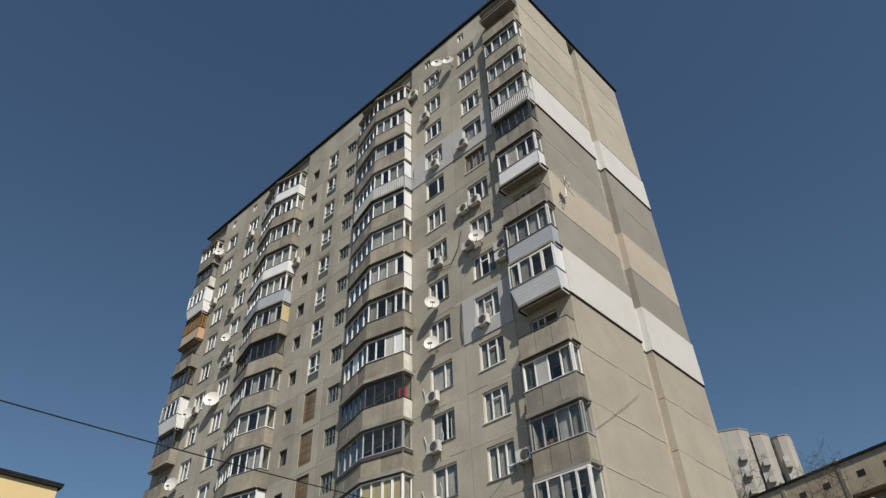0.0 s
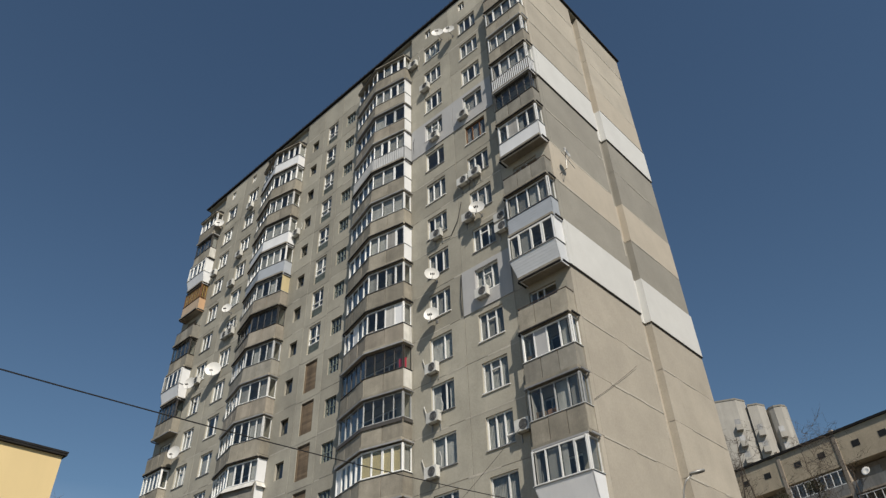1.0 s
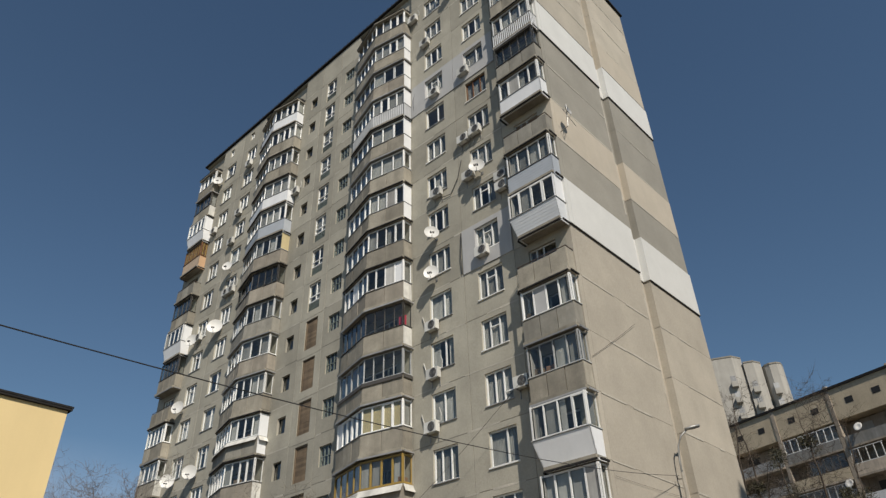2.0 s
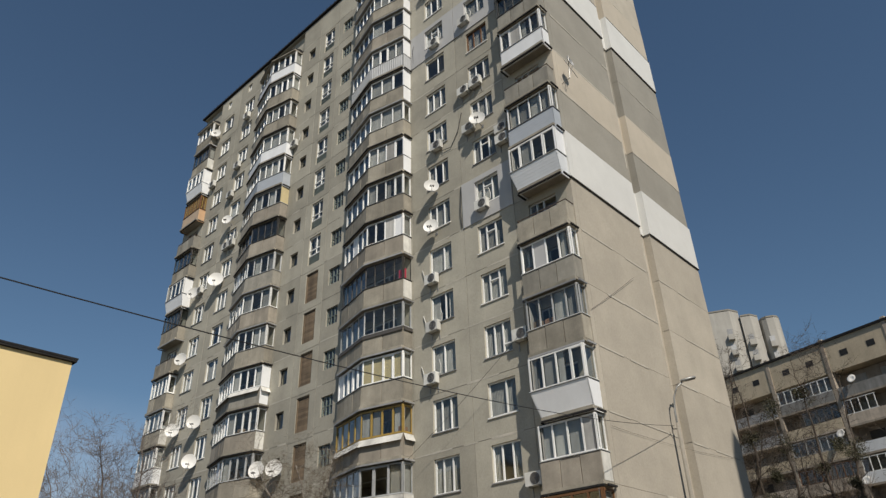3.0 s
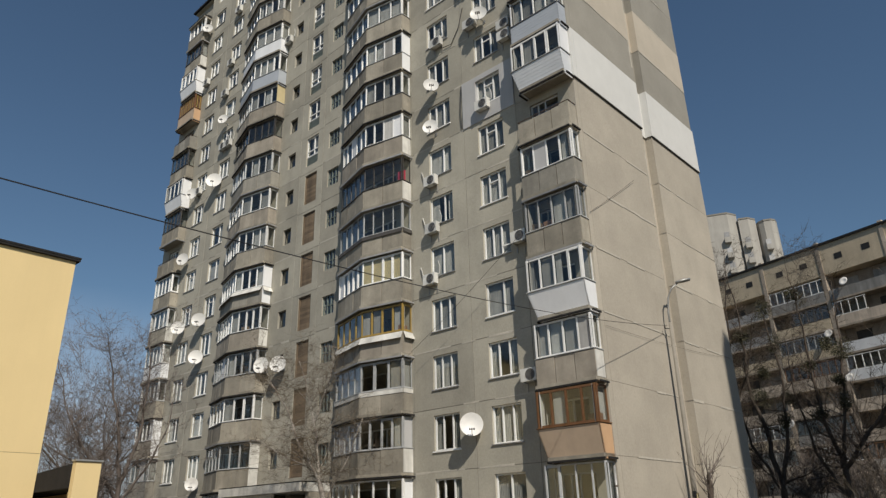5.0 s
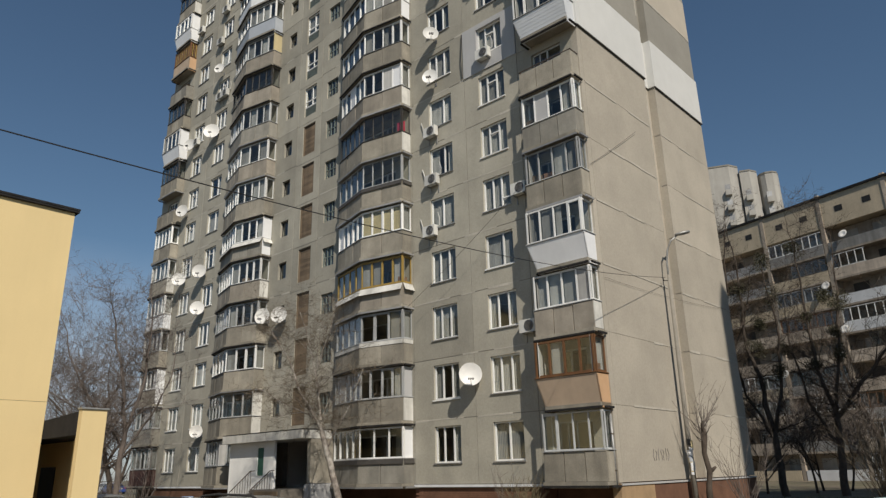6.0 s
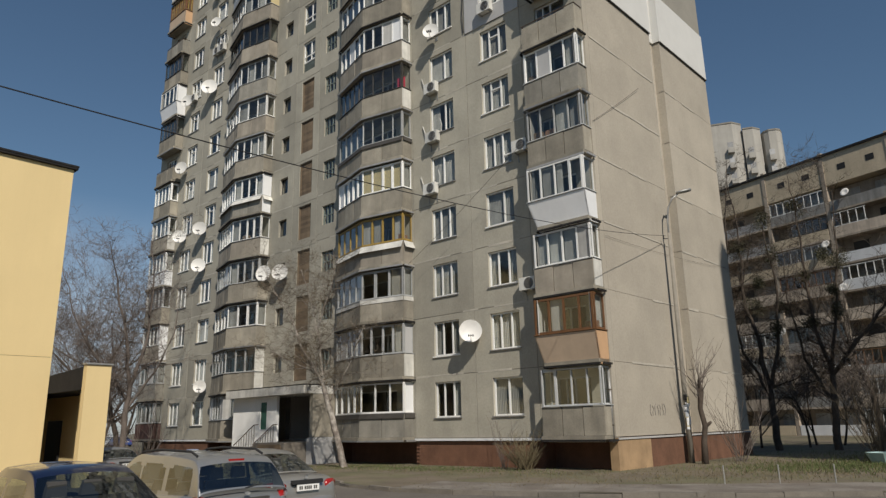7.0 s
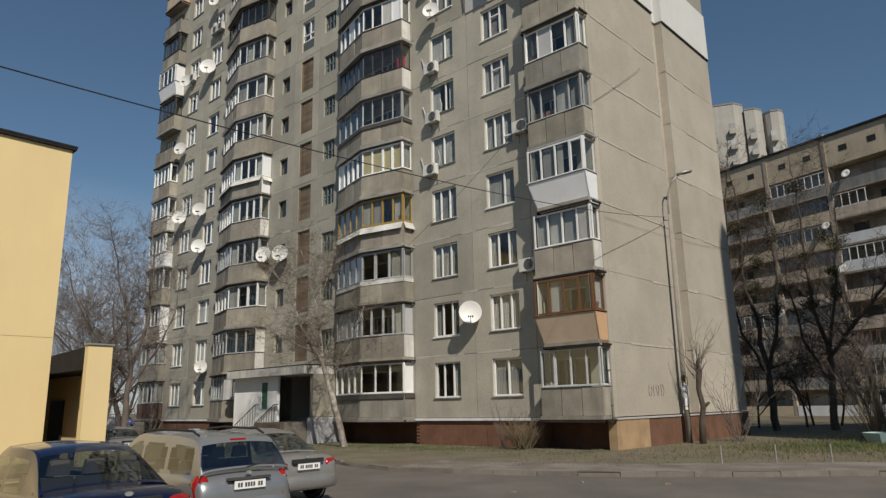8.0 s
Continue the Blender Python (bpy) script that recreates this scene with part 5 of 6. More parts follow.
limbed_tree("bare_tree", "broad bare grey-brown tree behind the porch", (-18.2, 41.3, 0.000), [
    [(0, 0, -0.1, 0.186), (0.1, 0, 2.3, 0.161), (0.2, 0, 4.2, 0.136)],
    [(0.2, 0, 4.2, 0.124), (-0.2, 0, 7.0, 0.093), (-0.9, -0.2, 10.0, 0.056), (-1.6, -0.3, 13.0, 0.019)],
    [(0.2, 0, 4.2, 0.112), (0.9, 0.2, 7.0, 0.081), (1.0, 0.3, 10.0, 0.050), (0.7, 0.2, 13.2, 0.019)],
    [(0.1, 0, 3.6, 0.099), (-1.6, -0.6, 6.0, 0.074), (-3.0, -1.1, 8.6, 0.043), (-3.8, -1.4, 11.5, 0.019)],
    [(0.1, 0, 3.0, 0.087), (1.4, 0.5, 5.2, 0.062), (2.3, 0.8, 7.6, 0.037), (2.4, 0.9, 10.0, 0.012)],
    [(0.1, 0, 4.0, 0.074), (-2.2, -0.8, 5.6, 0.050), (-4.4, -1.6, 7.0, 0.031), (-6.0, -2.2, 8.6, 0.012)],
], 51, TWIG, TWIG, 2.6, 0.5, 0.008)
for i, (x, y, h) in enumerate(((-24.5, 55, 19), (-27.5, 57, 18), (-33, 62, 18), (-38, 66, 17), (-26, 52, 15), (-30, 54, 15), (-36, 82, 14), (-42, 90, 16), (-30, 86, 13), (-48, 84, 15))):
    tree("bare_tree", "bare brown-twigged tree behind the porch", (x, y, 0.0), h, 0.65, 50 + i, 0.24, BARK, TWIG, 5, 0.22, (0, 0), 0.5, 3, 3, 0.36, 0.012)
for i, (x, y, h) in enumerate(((19.9, 44, 9), (22.4, 43, 9), (24.4, 46, 10), (25.6, 45, 8), (28.2, 46, 9))):
    tree("young_tree", "thin bare young tree in the undergrowth of the lawn", (x, y, 0.0), h, 0.6, 140 + i, 0.08, BARK, TWIG, 4, 0.15, (0, 0), 0.6, 4, 3, 0.36, 0.012)
for i, (x, y, z, q) in enumerate(((18.6, 40.2, 11.6, 0.5), (19.9, 39.7, 13.3, 0.55), (20.0, 39.6, 11.2, 0.6), (18.9, 40.2, 8.2, 0.5), (19.7, 39.7, 6.9, 0.45), (19.2, 40.2, 9.6, 0.35), (21.5, 39.0, 13.9, 0.5),
                                  (22.4, 38.5, 10.8, 0.45), (22.9, 38.2, 10.3, 0.55), (21.4, 38.9, 9.7, 0.35), (22.6, 38.3, 8.8, 0.35), (21.5, 39.0, 7.0, 0.4), (22.7, 38.3, 7.7, 0.4), (20.2, 39.8, 8.0, 0.4))):
    mistletoe((x, y, z), q, 80 + i)


def shrub(label, base, h, n, seed, w=0.4, mat=TWIG):
    r = random.Random(seed)
    ob = thing("shrub", label, "shrub", Matrix.Translation(base))
    g = Geo()
    for _ in range(n):
        d = Vector((r.gauss(0, w), r.gauss(0, w), 1)).normalized()
        p = Vector((r.gauss(0, 0.12), r.gauss(0, 0.12), -0.03))
        pts = [p]
        hh = h * r.uniform(0.5, 1.1)
        for i in range(4):
            d = (d + Vector((r.gauss(0, 0.15), r.gauss(0, 0.15), 0.05))).normalized()
            pts.append(pts[-1] + d * hh / 4)
            for _ in range(2):
                e = (d + Vector((r.gauss(0, 0.6), r.gauss(0, 0.6), r.gauss(0.1, 0.3)))).normalized()
                g.tube([pts[-1], pts[-1] + e * hh * 0.22], [0.006, 0.003], 3, caps=False)
        g.tube(pts, [0.016, 0.013, 0.01, 0.007, 0.004], 4, caps=False)
    tagged(part("stem_mass", g, mat, ob), kind="stuff")
    return ob


p = CORNER + ALONG * 3.6 + OUT * 0.9
shrub("tangled shrub with dead brown leaves against the brick plinth", (p.x, p.y, 0), 1.45, 75, 5, 0.6, DRY_GRASS)
p = CORNER + ALONG * 4.6 + OUT * 0.9
shrub("leafless thin shrub against the brick plinth", (p.x, p.y, 0), 1.9, 8, 6, 0.2)
shrub("leafless shrub beside the gable", (12.9, 30.6, 0), 3.4, 20, 8, 0.25)
shrub("leafless pale brown shrub on the lawn", (17.5, 28.5, 0), 4.0, 30, 9, 0.3, BIRCH_TWIG)
shrub("leafless pale brown shrub on the lawn", (19.0, 30.5, 0), 4.5, 30, 10, 0.3, BIRCH_TWIG)
shrub("leafless shrub beside the porch", (-13.5, 33.0, 0), 3.0, 22, 11, 0.35)

r = random.Random(77)
for i in range(5):
    shrub("tangled leafless brown shrub behind the porch", (-20.5 - i * 1.6 + r.uniform(-0.8, 0.8), 43 + i * 0.9 + r.uniform(-2, 2), 0), r.uniform(3.0, 5.0), 40, 200 + i, 0.45)

# pollarded tree beside the gable
ob = thing("pollarded_tree", "small pollarded tree with a crown of straight shoots", "tree", Matrix.Translation((10.9, 29.4, 0.0)))
part("trunk", Geo().tube([(0, 0, -0.1), (0.04, 0, 0.8), (0.16, 0, 1.5), (0.04, 0, 2.2), (0.13, 0, 2.9), (0.1, 0, 3.4)], [0.15, 0.12, 0.11, 0.1, 0.13, 0.05], 8)
     .tube([(0.1, 0, 1.4), (0.32, -0.05, 1.6), (0.42, -0.05, 1.66)], [0.08, 0.07, 0.05], 7), BARK, ob, smooth=True)
g, r = Geo(), random.Random(12)
for k in range(22):
    d = Vector((r.gauss(0, 0.6), r.gauss(0, 0.5), r.uniform(0.5, 1.1))).normalized()
    p, L = Vector((0.1 + r.gauss(0, 0.06), 0, r.uniform(2.5, 3.4))), r.uniform(0.7, 1.9)
    pts = [p]
    for _ in range(4):
        d = (d + Vector((r.gauss(0, 0.13), r.gauss(0, 0.13), 0.1))).normalized()
        pts.append(pts[-1] + d * L / 4)
        e = (d + Vector((r.gauss(0, 0.5), r.gauss(0, 0.5), 0.2))).normalized()
        g.tube([pts[-1], pts[-1] + e * L * r.uniform(0.15, 0.4)], [0.009, 0.003], 3, caps=False)
    g.tube(pts, [0.024, 0.018, 0.013, 0.009, 0.004], 4, caps=False)
tagged(part("shoot_mass", g, TWIG, ob), kind="stuff")


# ---------------------------------------------------------------- cars
def soften(ob, levels=2):
    """Rounds a coarse sheet-metal cage."""
    mod = ob.modifiers.new("rounding", "SUBSURF")
    mod.levels = mod.render_levels = levels
    return ob


def lamp_patch(s, y0, y1, z0, z1, lift, cols=6, lean=0.0):
    """A lamp lens that follows the rounded corner of the tail."""
    tail = lambda y, z: 0.035 + 0.9 * max(0.0, y - 0.42) ** 2 + lean * (z - 0.6) - lift
    g = Geo()
    for i in range(cols + 1):
        f = i / cols
        y = y0 + (y1 - y0) * f
        trim = 0.25 * (z1 - z0) * (abs(2 * f - 1) ** 3)
        g.v += [(tail(y, z0), s * y, z0 + trim), (tail(y, z1), s * y, z1 - trim), (tail(y, z1) + 0.12, s * y, z1 - trim), (tail(y, z0) + 0.12, s * y, z0 + trim)]
    for i in range(cols):
        for j in range(4):
            a, b = i * 4 + j, i * 4 + (j + 1) % 4
            g.f.append((a, b, b + 4, a + 4))
    g.f += [(0, 3, 2, 1), tuple(cols * 4 + j for j in range(4))]
    return g


def car(label, pos, paint, wagon, tall=1.0):
    """A parked car; its rear at the origin, x forward."""
    m = TOWER.copy()
    m.translation = Vector((*pos, -0.1))
    ob = thing("car", label, "car", m @ Matrix.Diagonal((1, 1, tall, 1)), "parked cars")
    L, hw = (4.45, 0.85) if wagon else (4.4, 0.84)
    # lower body: x, half width, sill height, shoulder, deck
    rows = [(0.0, 0.66, 0.42, 0.62, 0.68), (0.06, 0.78, 0.3, 0.72, 0.84), (0.22, 0.82, 0.24, 0.84, 0.95), (0.6, 0.84, 0.22, 0.88, 0.96), (1.4, hw, 0.2, 0.88, 0.93), (2.9, hw, 0.2, 0.86, 0.91),
            (3.5, 0.83, 0.22, 0.8, 0.88), (4.05, 0.78, 0.26, 0.7, 0.76), (4.3, 0.68, 0.32, 0.6, 0.66), (L, 0.5, 0.38, 0.5, 0.56)]
    ring = lambda w, a, s, d: [(-w * 0.9, a), (-w, a + 0.1), (-w * 1.0, (a + s) / 2), (-w * 0.985, s), (-w * 0.9, d - 0.015), (-w * 0.5, d + 0.01), (0, d + 0.02), (w * 0.5, d + 0.01), (w * 0.9, d - 0.015), (w * 0.985, s), (w * 1.0, (a + s) / 2), (w, a + 0.1), (w * 0.9, a)]
    g = Geo()
    n = 13
    for x, w, a, s, d in rows:
        g.v += [(x, y, z) for y, z in ring(w, a, s, d)]
    for i in range(len(rows) - 1):
        for j in range(n):
            k = (j + 1) % n
            g.f.append((i * n + j, i * n + k, (i + 1) * n + k, (i + 1) * n + j))
    g.f.append(tuple(range(n))[::-1])
    g.f.append(tuple((len(rows) - 1) * n + j for j in range(n)))
    soften(part("body", g, paint, ob, smooth=True))
    # cabin: x, half width at the belt, half width at the top, top height
    cab = [(0.1, 0.72, 0.7, 0.98), (0.38, 0.73, 0.6, 1.38), (0.75, 0.76, 0.6, 1.47), (1.8, 0.77, 0.61, 1.5), (2.5, 0.77, 0.6, 1.46), (3.35, 0.76, 0.72, 0.93)] if wagon else \
          [(0.62, 0.72, 0.7, 0.98), (1.3, 0.74, 0.56, 1.36), (1.75, 0.76, 0.57, 1.43), (2.2, 0.76, 0.57, 1.43), (2.55, 0.76, 0.56, 1.39), (3.4, 0.75, 0.7, 0.92)]
    belt = 0.82
    prof = lambda w, t, h: [(-w, belt), (-(t + 0.06), h - 0.1), (-(t - 0.06), h - 0.015), (0, h + 0.015), (t - 0.06, h - 0.015), (t + 0.06, h - 0.1), (w, belt)]
    cage = [[Vector((x, y, z)) for y, z in prof(w, t, h)] for x, w, t, h in cab]

    def spline(row, f):
        """A smooth curve through the points of a row."""
        k = min(int(f), len(row) - 2)
        f -= k
        p0, p1, p2, p3 = row[max(k - 1, 0)], row[k], row[k + 1], row[min(k + 2, len(row) - 1)]
        return (p1 * 2 + (p2 - p0) * f + (p0 * 2 - p1 * 5 + p2 * 4 - p3) * f * f + (p1 * 3 - p0 - p2 * 3 + p3) * f ** 3) * 0.5

    STEP = 10
    na, nb = (len(cab) - 1) * STEP, 6 * STEP
    skin = [[spline([spline(row, b / STEP) for row in cage], a / STEP) for b in range(nb + 1)] for a in range(na + 1)]
    # openings in the skin: first and last station, first and last place round the profile
    if wagon:
        openings = [("rear_screen", 1, 9, 15, 45), ("windscreen", 41, 48, 16, 44)] + [("side_window", a0, a1, b0, b1) for a0, a1 in ((12, 24), (25, 33), (34, 42)) for b0, b1 in ((2, 9), (51, 58))]
    else:
        openings = [("rear_screen", 1, 9, 15, 45), ("windscreen", 41, 48, 16, 44)] + [("side_window", a0, a1, b0, b1) for a0, a1 in ((10, 24), (26, 41)) for b0, b1 in ((2, 9), (51, 58))]

    def patch(cells, mat, name, label=""):
        g, used = Geo(), {}
        for a, b in cells:
            f = []
            for q in ((a, b), (a, b + 1), (a + 1, b + 1), (a + 1, b)):
                if q not in used:
                    used[q] = len(g.v)
                    g.v.append(tuple(skin[q[0]][q[1]]))
                f.append(used[q])
            g.f.append(tuple(f))
        return part(name, g, mat, ob, label, smooth=True)

    def cells_of(a0, a1, b0, b1):
        """The cells of an opening, its corners rounded off."""
        out = set()
        for a in range(a0, a1):
            for b in range(b0, b1):
                corner = min(a - a0, a1 - 1 - a) + min(b - b0, b1 - 1 - b)
                if corner >= (2 if b1 - b0 > 12 else 1):
                    out.add((a, b))
        return out

    open_cells = [(nm, cells_of(*q)) for nm, *q in openings]
    holes = set().union(*[c for _, c in open_cells])
    patch([(a, b) for a in range(na) for b in range(nb) if (a, b) not in holes], paint, "cabin")
    for nm, c in open_cells:
        patch(sorted(c), CAR_GLASS, nm, {"rear_screen": "tinted rear screen", "windscreen": "tinted windscreen"}.get(nm, "tinted side window")).visible_shadow = False
    # inside: floor tub, parcel shelf, seats with headrests
    part("interior_tub", Geo().box(0.75, 3.2, -0.68, 0.68, 0.5, 0.56).box(0.4, 0.75, -0.66, 0.66, 0.56, 0.84), SEAT_CLOTH, ob, "dark interior")
    for x, ys in ((1.25 if wagon else 1.35, (-0.4, 0.0, 0.4)), (2.15, (-0.36, 0.36))):
        for y in ys:
            seat = part("seat", Geo().prism([(x - 0.12, y - 0.2, 0.56), (x + 0.08, y - 0.2, 0.56), (x + 0.08, y + 0.2, 0.56), (x - 0.12, y + 0.2, 0.56)], [(x - 0.3, y - 0.17, 1.08), (x - 0.18, y - 0.17, 1.08), (x - 0.18, y + 0.17, 1.08), (x - 0.3, y + 0.17, 1.08)]), SEAT_CLOTH, ob)
            part("headrest", Geo().prism([(x - 0.3, y - 0.12, 1.1), (x - 0.2, y - 0.12, 1.1), (x - 0.2, y + 0.12, 1.1), (x - 0.3, y + 0.12, 1.1)], [(x - 0.31, y - 0.1, 1.27), (x - 0.23, y - 0.1, 1.27), (x - 0.23, y + 0.1, 1.27), (x - 0.31, y + 0.1, 1.27)]), SEAT_CLOTH, seat)
    red = RED_LAMP
    for s in (-1, 1):
        if wagon:
            lamp = part("tail_light", lamp_patch(s, 0.6, 0.8, 0.48, 0.92, 0.03, 6, 0.2), red, ob, "tall red tail light", smooth=True)
            part("indicator", lamp_patch(s, 0.64, 0.76, 0.56, 0.68, 0.035, 4, 0.2), AMBER_LAMP, lamp, "amber indicator lens")
        else:
            lamp = part("tail_light", lamp_patch(s, 0.46, 0.83, 0.64, 0.86, 0.013), red, ob, "red tail light", smooth=True)
            part("indicator", lamp_patch(s, 0.56, 0.72, 0.72, 0.78, 0.018, 4), CLEAR_LAMP, lamp, "clear reversing lens")
        part("mirror", Geo().lathe([(0.001, -0.08), (0.05, -0.06), (0.06, 0.03), (0.001, 0.07)], 10, Matrix.Translation((2.9, s * 0.88, 0.98)) @ Matrix.Rotation(radians(90), 4, "X")), BLACK, ob, smooth=True)
    g = Geo()
    ys = (-0.83, -0.78, -0.6, -0.3, 0, 0.3, 0.6, 0.78, 0.83)
    for y in ys:
        x = -0.05 + 0.55 * max(0, abs(y) - 0.4) ** 2 * 1.6
        g.v += [(x + 0.05, y, 0.28), (x, y, 0.34), (x - 0.02, y, 0.5), (x + 0.03, y, 0.58), (x + 0.2, y, 0.58), (x + 0.2, y, 0.28)]
    for i in range(len(ys) - 1):
        for j in range(6):
            a, b = i * 6 + j, i * 6 + (j + 1) % 6
            g.f.append((a, a + 6, b + 6, b))
    g.f += [tuple(range(6)), tuple((len(ys) - 1) * 6 + j for j in reversed(range(6)))]
    soften(part("bumper", g, paint, ob, smooth=True), 1)
    px, pz = (0.0, 0.7) if wagon else (-0.02, 0.68)
    plate = part("number_plate", Geo().box(px - 0.03, px - 0.012, -0.26, 0.26, pz, pz + 0.115), WHITE, ob, "white plate with dark bars")
    for y in (-0.19, -0.145, -0.06, -0.015, 0.03, 0.075, 0.15, 0.195):
        part("plate_bar", Geo().box(px - 0.034, px - 0.031, y - 0.016, y + 0.016, pz + 0.028, pz + 0.09), DARK_FRAME, plate)
    part("plate_recess", Geo().box(px - 0.02, px + 0.05, -0.36, 0.36, pz + 0.13, pz + (0.165 if wagon else 0.2)), BLACK if not wagon else DARK_FRAME, ob, "dark handle strip over the plate")
    part("badge", Geo().lathe([(0.001, 0), (0.05, 0.0), (0.05, 0.012)], 14, Matrix.Translation((0.035, 0, 0.93)) @ Matrix.Rotation(radians(-80), 4, "Y") @ Matrix.Diagonal((0.6, 1, 1, 1))), GALV, ob, "plain chrome oval")
    if wagon:
        for s in (-1, 1):
            part("roof_rail", Geo().tube([(0.55, s * 0.56, 1.47), (0.75, s * 0.56, 1.54), (1.8, s * 0.57, 1.56), (2.3, s * 0.56, 1.53), (2.5, s * 0.56, 1.47)], 0.02), BLACK, ob, "black roof rail")
        part("brake_light", Geo().box(0.37, 0.5, -0.13, 0.13, 1.385, 1.415), red, ob)
        part("wiper", Geo().tube([(0.09, 0.0, 1.0), (0.13, -0.3, 1.04)], 0.008), BLACK, ob)
    rim = Geo().lathe([(0.001, 0.1), (0.06, 0.1), (0.17, 0.075), (0.2, 0.09), (0.2, 0.0)], 18)
    tyre = Geo().lathe([(0.2, 0.0), (0.2, 0.09), (0.28, 0.1), (0.3, 0.07), (0.31, 0.0), (0.3, -0.07), (0.28, -0.1), (0.2, -0.09)], 20)
    rim_d, tyre_d = rim.data("rim", GALV, True), tyre.data("wheel", BLACK, True)
    for x in (0.85, 3.55):
        for s in (-1, 1):
            w = part("wheel", tyre_d, BLACK, ob, at=Matrix.Translation((x, s * 0.76, 0.31)) @ Matrix.Rotation(radians(-90 * s), 4, "X"))
            part("rim", rim_d, GALV, w)
            part("wheel_arch", Geo().lathe([(0.31, 0.0), (0.36, 0.0), (0.36, 0.006), (0.31, 0.006)], 20, Matrix.Translation((x, s * (hw + 0.001), 0.31)) @ Matrix.Rotation(radians(-90 * s), 4, "X")), BLACK, ob)
    return ob


SEAT_CLOTH = material("grey_seat_cloth", (0.07, 0.068, 0.066), 0.95, stain=0.1, scale=4, grain=0.1, spec=0.2)
AMBER_LAMP = material("amber_lamp_lens", (0.5, 0.13, 0.01), 0.2, stain=0.05, grain=0.0, bump=0.0, coat=0.5)
CLEAR_LAMP = material("clear_lamp_lens", (0.5, 0.42, 0.4), 0.2, stain=0.05, grain=0.0, bump=0.0, coat=0.5)
RED_LAMP = material("red_lamp_lens", (0.30, 0.012, 0.01), 0.2, stain=0.05, grain=0.0, bump=0.0, coat=0.5)
BLUE_PAINT = material("dark_blue_car_paint", (0.005, 0.010, 0.042), 0.3, metal=0.3, stain=0.08, scale=2, grain=0.03, bump=0.0, coat=1.0)
SILVER_BLUE = material("blue_silver_car_paint", (0.31, 0.318, 0.325), 0.35, metal=0.6, stain=0.06, scale=2, grain=0.03, bump=0.0, coat=0.8)
SILVER = material("silver_car_paint", (0.37, 0.362, 0.342), 0.35, metal=0.6, stain=0.06, scale=2, grain=0.03, bump=0.0, coat=0.8)
car("dark blue saloon car parked on the asphalt", (-3.47, 8.2), BLUE_PAINT, False, 1.02)
car("blue-silver estate car with roof rails parked on the asphalt", (-2.84, 10.9), SILVER_BLUE, True)
car("silver saloon car parked on the asphalt", (-2.57, 14.2), SILVER, False)
car("grey saloon car parked beyond the porch", (-11.7, 27.4), SILVER_BLUE, False, 0.9)
car("small blue car far off in the drive", (-39.6, 91.5), material("bright_blue_car_paint", (0.02, 0.06, 0.26), 0.3, stain=0.08, scale=2, grain=0.03, bump=0.0, coat=1.0), False)
car("white estate car far off in the drive", (-43.0, 97.0), WHITE_PAINT, True)
ob = thing("plastic_barrel", "pale blue plastic barrel standing by the wall", "barrel", Matrix.Translation((-10.4, 30.5, 0.0)))
part("shell", Geo().lathe([(0.001, 0.0), (0.3, 0.0), (0.31, 0.3), (0.29, 0.33), (0.31, 0.37), (0.31, 0.75), (0.26, 0.98), (0.22, 1.0), (0.001, 1.0)], 20), material("pale_blue_plastic", (0.2, 0.27, 0.42), 0.5, stain=0.1, scale=3), ob, smooth=True)

# small things on the lawn and the tower
ob = thing("planter_tub", "pale turquoise concrete planter tub on the lawn", "planter", Matrix.Translation((17.1, 27.2, 0.0)))
part("tub", Geo().lathe([(0.001, 0.0), (0.62, 0.0), (0.78, 0.36), (0.8, 0.4), (0.7, 0.4), (0.66, 0.3)], 8), material("turquoise_paint", (0.3, 0.42, 0.42), 0.8, stain=0.15, scale=3), ob)
part("soil", Geo().lathe([(0.001, 0.33), (0.68, 0.3)], 8), EARTH, ob)
ob = thing("blanket", "dark red blanket hung in a dark balcony", "blanket", TOWER)
part("cloth", Geo().slab((11.1, 0.52), (10.62, 0.42), 0.02, zb(7) + 1.2, zb(7) + 1.85), material("red_cloth", (0.42, 0.04, 0.07), 0.9, stain=0.1, scale=5), ob)
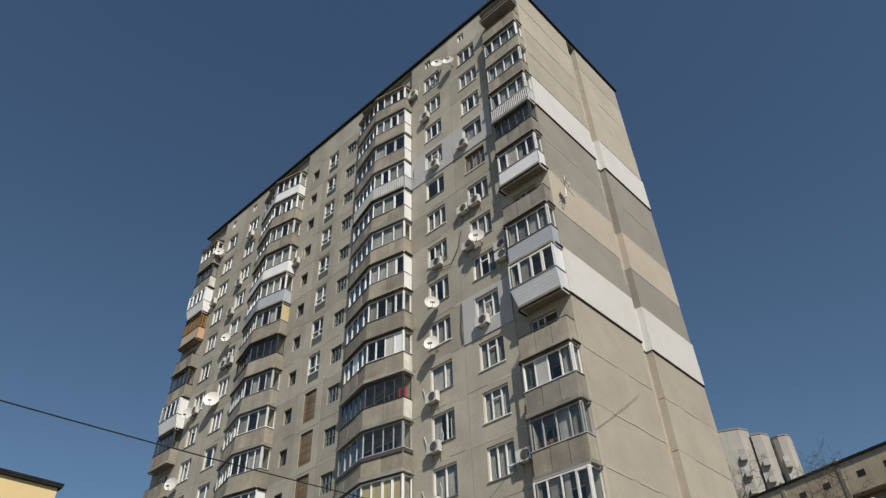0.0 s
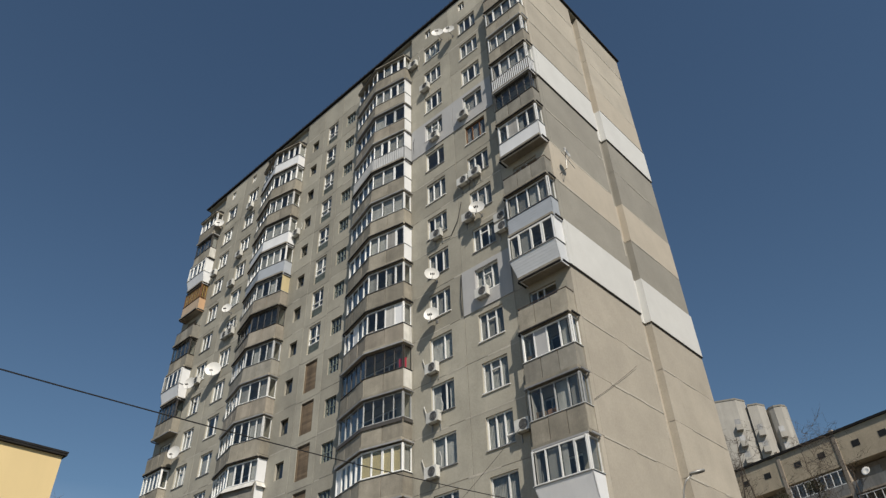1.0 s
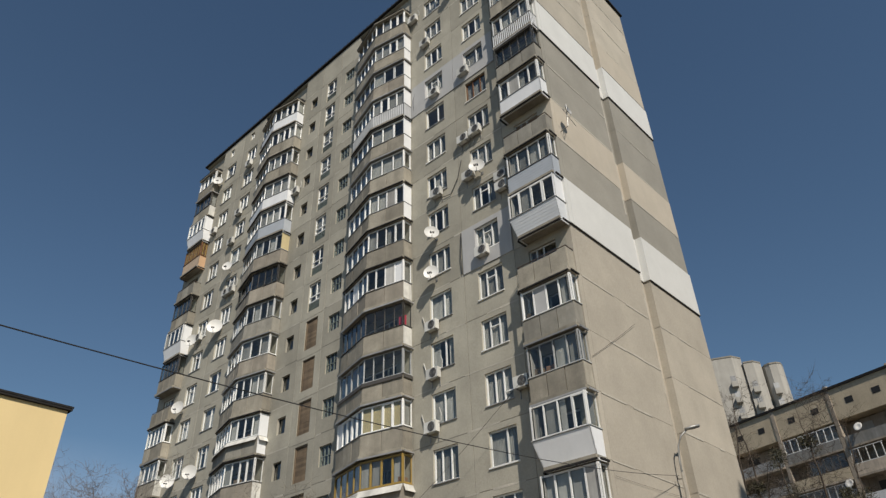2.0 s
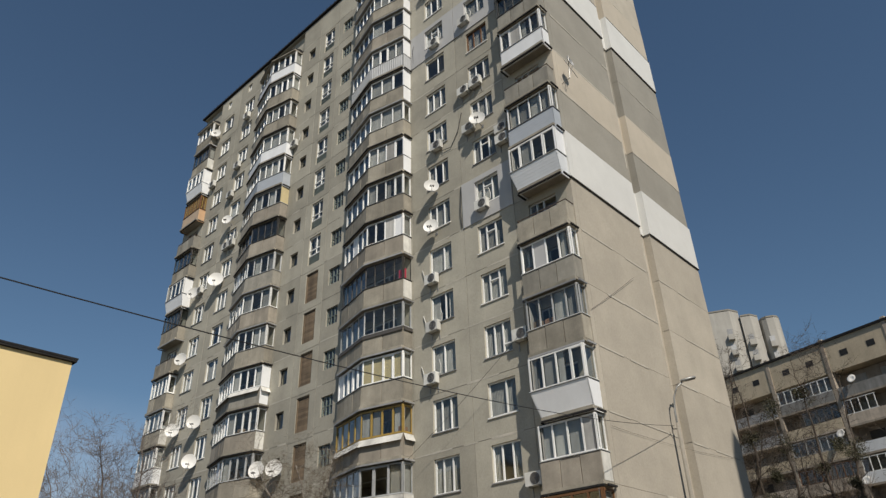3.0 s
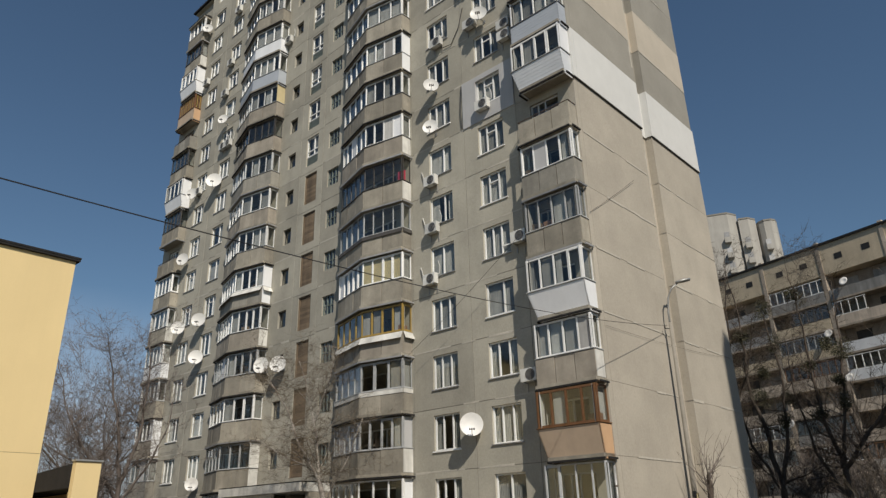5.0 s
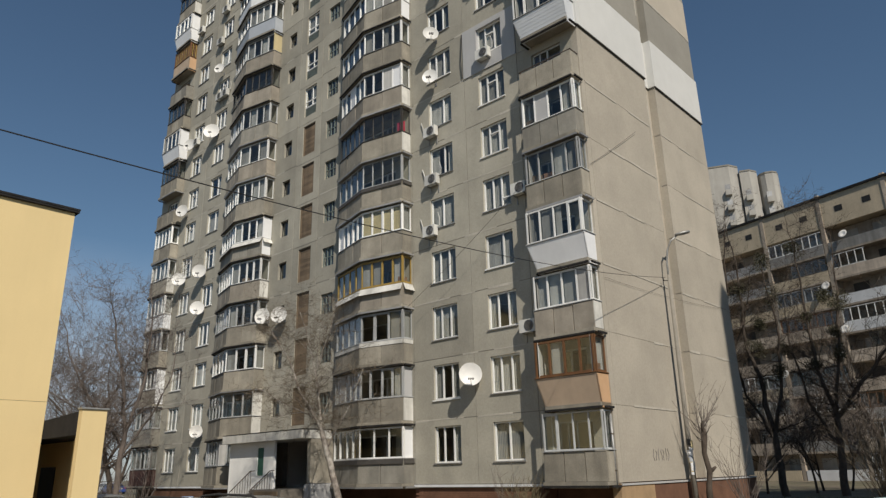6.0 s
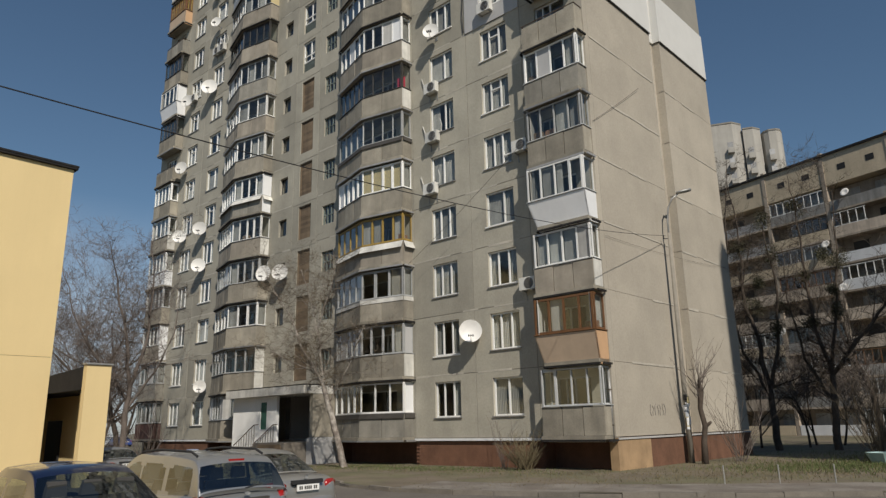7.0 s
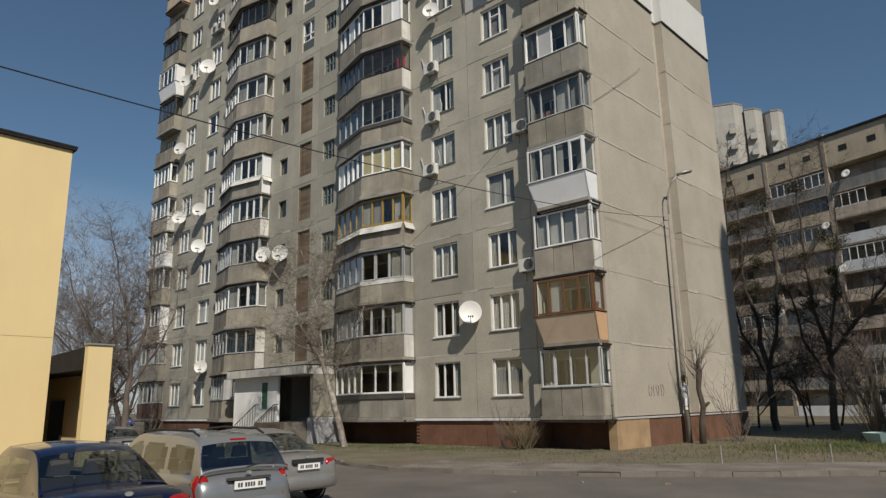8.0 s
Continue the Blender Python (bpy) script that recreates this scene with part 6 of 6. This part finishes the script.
for u, o, z, c in ((13.6, 1.0, zb(7) + 1.12, TAN), (12.6, 0.95, zb(7) + 1.1, BOARD)):
    ob = thing("storage_box", "cardboard box stored on a balcony", "box", TOWER @ Matrix.Translation((u, o - 0.35, z - 0.5)))
    part("carton", Geo().prism([(-0.3, -0.2, 0), (0.3, -0.2, 0), (0.3, 0.2, 0), (-0.3, 0.2, 0)], [(-0.29, -0.2, 0.75), (0.3, -0.19, 0.75), (0.29, 0.2, 0.75), (-0.3, 0.19, 0.75)]), c, ob)
# drainpipe along the corner balcony and short bars on the stair landing
ob = thing("drainpipe", "grey drainpipe on the corner of the tower", "drainpipe", TOWER)
part("pipe", Geo().tube([(0.06, 0.1, 1.0), (0.06, 0.1, 3.6)], 0.05, 8), GALV, ob, smooth=True)
for z in (1.6, 2.9):
    part("pipe_clip", Geo().tube([(0.06, 0.1, z), (0.06, 0.1, z + 0.05)], 0.065, 8), IRON, ob)

ob = thing("knee_fence", "row of short thin grey posts beside the pavement", "fence")
stands = [Vector((7.94 + 1.45 * i, 20.12 - 0.19 * i, 0.0)) for i in range(3)]
for p in stands:
    part("post", Geo().tube([p + Vector((0, 0, -0.1)), p + Vector((0, 0, 0.5))], 0.022, 6), GALV, ob)
ob = thing("graffiti", "faint dark scribble sprayed on the gable wall", "graffiti", TOWER)
r = random.Random(41)
INK = material("grey_spray_paint", (0.17, 0.16, 0.15), 0.8, stain=0.3, scale=6, grain=0.1, bump=0.0)
for i in range(7):
    v, z = -2.9 - 0.21 * i, 1.95 + r.uniform(-0.05, 0.05)
    pts = [(-0.012, v + r.uniform(-0.07, 0.07), z + f * r.uniform(0.35, 0.5)) for f in (0, 0.35, 0.7, 1.0)]
    part("stroke", Geo().tube(pts, 0.012, 5), INK, ob)
for i, (x, y) in enumerate(((1.6, 15.6), (0.4, 14.2), (3.4, 17.2), (5.2, 16.4))):
    ob = thing("litter_scrap", "small pale scrap of litter on the asphalt", "litter", Matrix.Translation((x, y, -0.1)) @ Matrix.Rotation(i * 0.9, 4, "Z"))
    part("scrap", Geo().prism([(-0.07, -0.03, 0.0), (0.06, -0.04, 0.0), (0.08, 0.04, 0.0), (-0.05, 0.03, 0.0)], [(-0.05, -0.02, 0.025), (0.05, -0.03, 0.035), (0.06, 0.03, 0.02), (-0.04, 0.02, 0.03)]), (PAVING, WHITE_SHEET, PAVING, BOARD)[i], ob)
